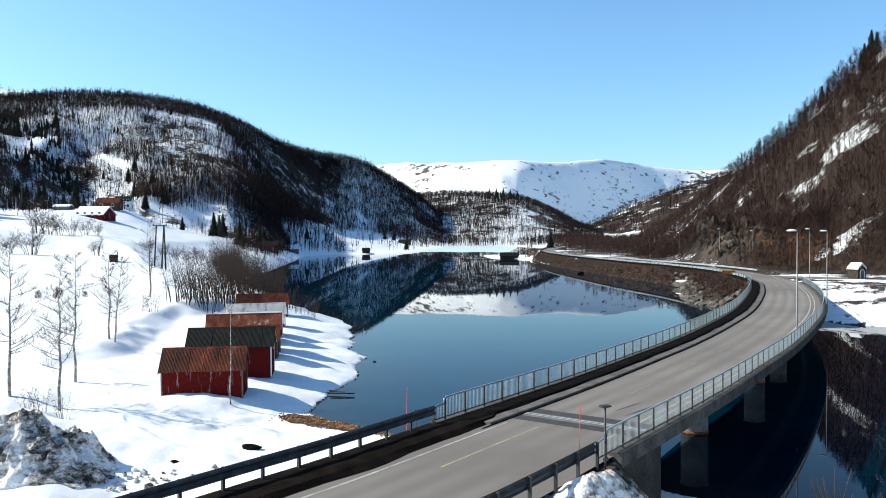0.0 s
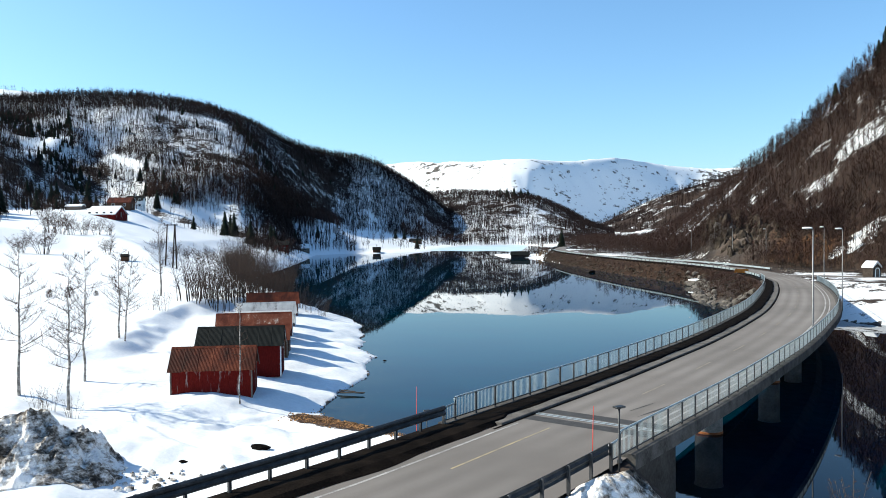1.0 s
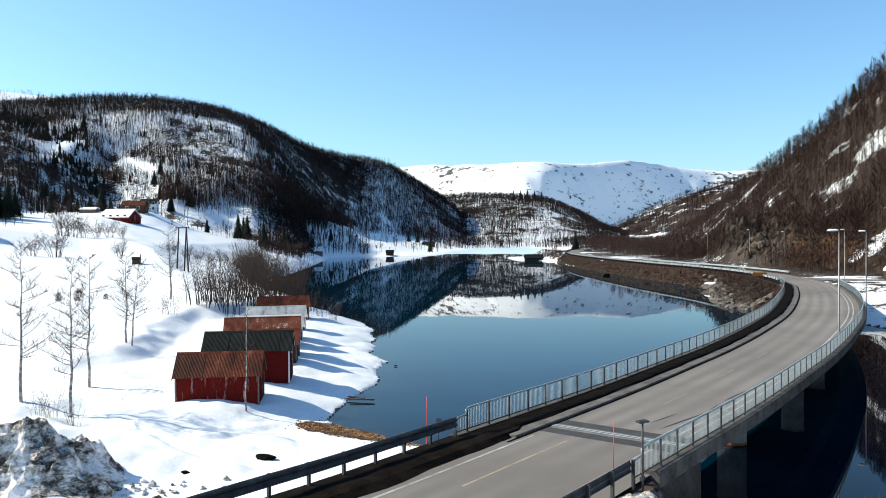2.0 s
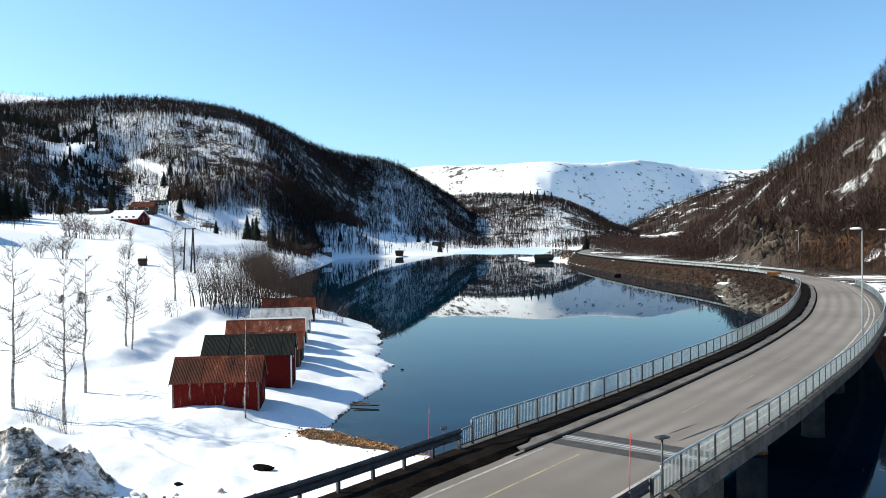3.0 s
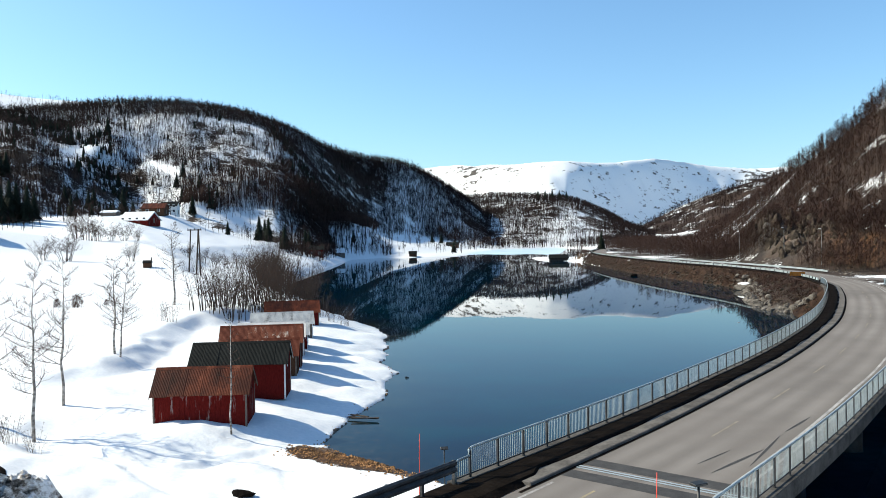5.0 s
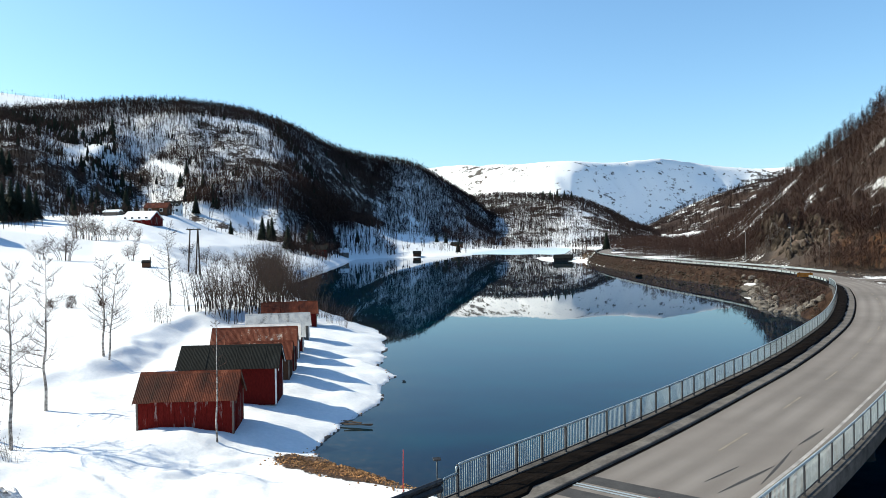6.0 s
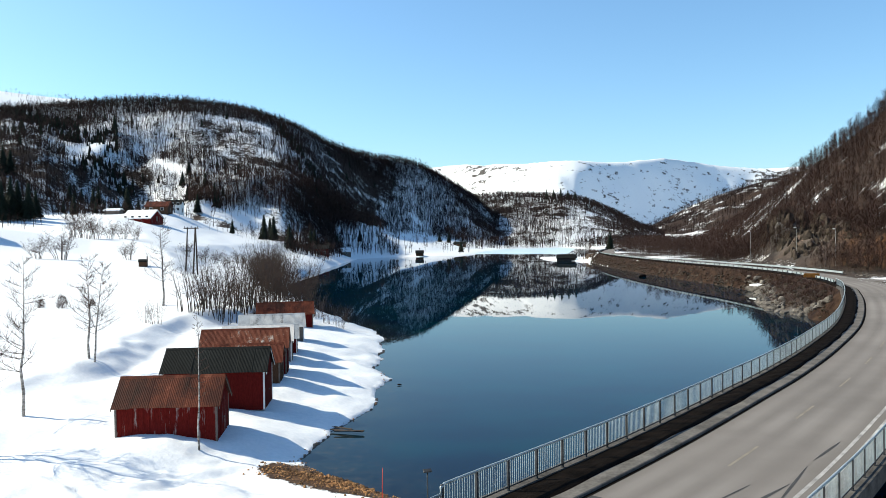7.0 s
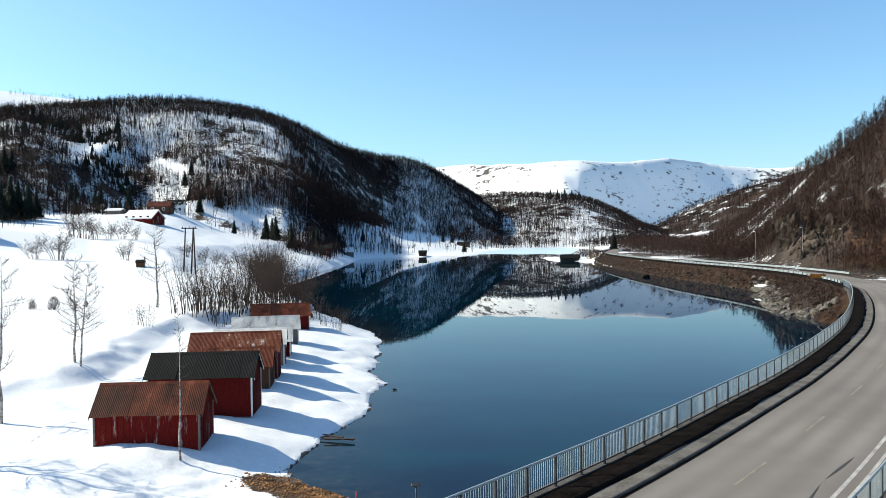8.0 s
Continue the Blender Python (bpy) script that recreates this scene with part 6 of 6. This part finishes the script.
for i in range(13):
    (ax, ay), (bx, by) = SHORE[i], SHORE[i + 1]
    n = int(math.hypot(bx - ax, by - ay) * (8 if i < 4 else 2.0))
    for _ in range(n):
        t = rng.random()
        rows.append((ax + (bx - ax) * t + rng.normal() * (0.8 if i < 3 else 0.22) + (-0.2 if i < 3 else 0.05), ay + (by - ay) * t + rng.normal() * 0.6))
rows += [(-9.2 + 3.0 * p, 52.9 - 1.05 * p + rng.normal() * 0.8) for p in rng.normal(size=1500)]
xy = np.array(rows)
zz = np.maximum(land(xy[:, 0], xy[:, 1])[0], -0.16)
stones("shore_stones", [(a, b, z + 0.02, rng.uniform(0.03, 0.05) + 0.09 * rng.random() ** 4) for (a, b), z in zip(rows, zz) if z < 0.33], STONE_BROWN, "brown wet stones along the waterline", 2)
for x, y, s, label in ((-14.0, 45.3, 0.5, "dark bare rock poking through the snow"), (-11.3, 81.2, 0.16, "small dark rock in the shallow water"), (-17.5, 42.5, 0.2, "small dark rock poking through the snow")):
    co, f = BOULDERS[int(abs(x)) % 6]
    ob = tagged(new("rock", mesh_of("rock", co * np.array([s * 1.5, s, s * 0.6]), [tuple(t) for t in f], GRIT_SHADE)), label, "rock")
    ob.matrix_world = pose(x, y, max(0.0, ground_at(x, y)) + 0.08)
rng = np.random.default_rng(37)
rows = [(rng.uniform(70, 84), rng.uniform(232, 288), rng.uniform(0.6, 2.2)) for _ in range(420)] + [(rng.uniform(74, 86), rng.uniform(198, 232), rng.uniform(0.4, 1.3)) for _ in range(70)]
xy = np.array(rows)
zz = land(xy[:, 0], xy[:, 1])[0]
ok = line_distance(xy[:, 0], xy[:, 1], ROAD_NORTH) > 8
foot = np.column_stack([rng.uniform(58, 90, 2400), rng.uniform(176, 300, 2400)])
gap = line_distance(foot[:, 0], foot[:, 1], ROAD_NORTH)
foot = foot[(gap > 6.6) & (gap < 12) & (foot[:, 0] > 62) & (line_distance(foot[:, 0], foot[:, 1], SIDE_ROAD) > 4.5)]
stones("roadside_rocks", [(a, b, z, s) for (a, b), z, s in zip(foot, land(foot[:, 0], foot[:, 1])[0], rng.uniform(0.12, 0.6, len(foot)) ** 1.3)], ROCK, "grey stones strewn along the foot of the rock face", 4)
stones("cliff_rocks", [(a, b, z - 0.4 * c, c) for (a, b, c), z, k in zip(rows, zz, ok) if k], CLIFF, "broken rock face above the road bend", 3, 2.1)
g = Geo()
ledge = smooth_path(SHORE_EAST[:4], 2.0)
g.sweep([((q.x - 0.4, q.y, 0.0), (1.0, 0.0)) for q, a in ledge], [(-0.7, -0.05), (-0.6, 0.14), (0.5, 0.20), (1.2, 0.05)])
tagged(new("ice_ledge", g.mesh("ice_ledge", SNOW)), "thin white ice ledge along the causeway's waterline", "ice", kind="structure")
co, f = BOULDERS[4]
ob = tagged(new("rock", mesh_of("rock", co * np.array([1.2, 0.8, 0.9]), [tuple(t) for t in f], GRIT_SHADE)), "dark rock standing in the still water", "rock")
ob.matrix_world = pose(34.8, 270, 0.2)
for k, (dx, dy, rz, ln) in enumerate(((0, 0, -12, 2.4), (0.25, -0.3, 6, 2.0), (-0.3, 0.25, -25, 1.6))):
    g = Geo()
    g.box(-ln / 2, ln / 2, -0.09, 0.09, -0.03, 0.03, 0.01)
    ob = tagged(new("driftwood_plank", g.mesh("driftwood_plank", POLE_WOOD)), "dark wet plank lying at the snowy waterline", "plank", "planks at the waterline")
    ob.matrix_world = pose(-11.9 + dx, 64.0 + dy, 0.16 + 0.05 * k, rz=rz)
g, rnd = Geo(), random.Random(77)
for k in range(900):
    x, y = 32 + rnd.gauss(0, 2.2), 446 + rnd.gauss(0, 3)
    h, a = rnd.uniform(1.5, 4.2), rnd.uniform(0, 6.28)
    g.add([(x - 0.08, y, 0.4), (x + 0.08, y, 0.4), (x + math.cos(a) * 0.5, y + math.sin(a) * 0.5, 0.4 + h)], [(0, 1, 2)])
tagged(new("reed_bed", g.mesh("reed_bed", plain("dry_tan_reeds", (0.14, 0.085, 0.045), (0.26, 0.17, 0.10), 0.5, 0.9, bump=0.0))), "dry tan reeds beside the islet boathouse", "reeds", kind="stuff")
# snow-capped rock on the causeway's edge
co, f = BOULDERS[2]
thing = holder("rock", pose(51.0, 199, 0.6), "large rock with a flat cap of snow at the waterline", "rock")
bit("stone", mesh_of("stone", co * np.array([3.4, 2.2, 1.5]), [tuple(t) for t in f], ROCK), thing)
bit("snow_cap", mesh_of("snow_cap", co * np.array([2.3, 1.4, 0.6]) + np.array([0, 0, 0.85]), [tuple(t) for t in f], SNOW, True), thing, label="flat white snow cap")


def heap(name, x, y, rx, ry, h, rz, material, label, seed, rough=0.5, n=70):
    """A lumpy ploughed heap."""
    vs, fs = [], []
    u = np.linspace(-1, 1, n)
    gx, gy = np.meshgrid(u, u)
    c, s = math.cos(radians(rz)), math.sin(radians(rz))
    wx, wy = x + gx * rx * c - gy * ry * s, y + gx * rx * s + gy * ry * c
    r = np.hypot(gx, gy)
    prof = np.clip(1 - r + 0.22 * fbm(wx, wy, 2.2, 3, seed + 9) * np.clip(r * 2, 0, 1), 0, 1) ** 1.15
    base = land(wx.ravel(), wy.ravel())[0].reshape(n, n)
    lump = fbm(wx, wy, 1.6, 5, seed) * rough * 0.8 + 0.5 * rough * (0.7 - np.abs(fbm(wx, wy, 0.8, 3, seed + 5)) * 2)
    z = base + h * prof + lump * np.clip(prof * 4, 0, 1) - 0.25 * (prof <= 0.02)
    vs = np.stack([wx, wy, z], -1).reshape(-1, 3)
    fs = [(j * n + i, j * n + i + 1, (j + 1) * n + i + 1, (j + 1) * n + i) for j in range(n - 1) for i in range(n - 1) if r[j, i] < 1.05]
    return tagged(new(name, mesh_of(name, vs, fs, material)), label, "snow heap")


heap("snow_mound", -24.0, 38.8, 5.0, 4.0, 2.75, 20, DIRTY_SNOW, "large dirty heap of ploughed snow and gravel", 90, 1.0, 140)
heap("gravel_mound", -30.5, 43.5, 4.5, 3.0, 1.9, 10, GRIT_SHADE, "brown gravel heap beside the ploughed snow", 95, 0.4)
heap("snow_mound", 3.9, 25.6, 2.9, 1.5, 0.85, 50, DIRTY_SNOW, "grey ploughed snow heap beside the bridge abutment", 97, 0.35, 80)
rng = np.random.default_rng(99)
lumps = [(-20.6 + 2.3 * a + 0.5 * b, 38.9 + 0.4 * a + 1.1 * b) for a, b in rng.normal(size=(120, 2))]
stones("snow_lumps", [(a, b, ground_at(a, b) + 0.04, 0.06 + 0.30 * rng.random() ** 3) for a, b in lumps], DIRTY_SNOW, "dirty snow lumps fallen from the ploughed heap", 98)
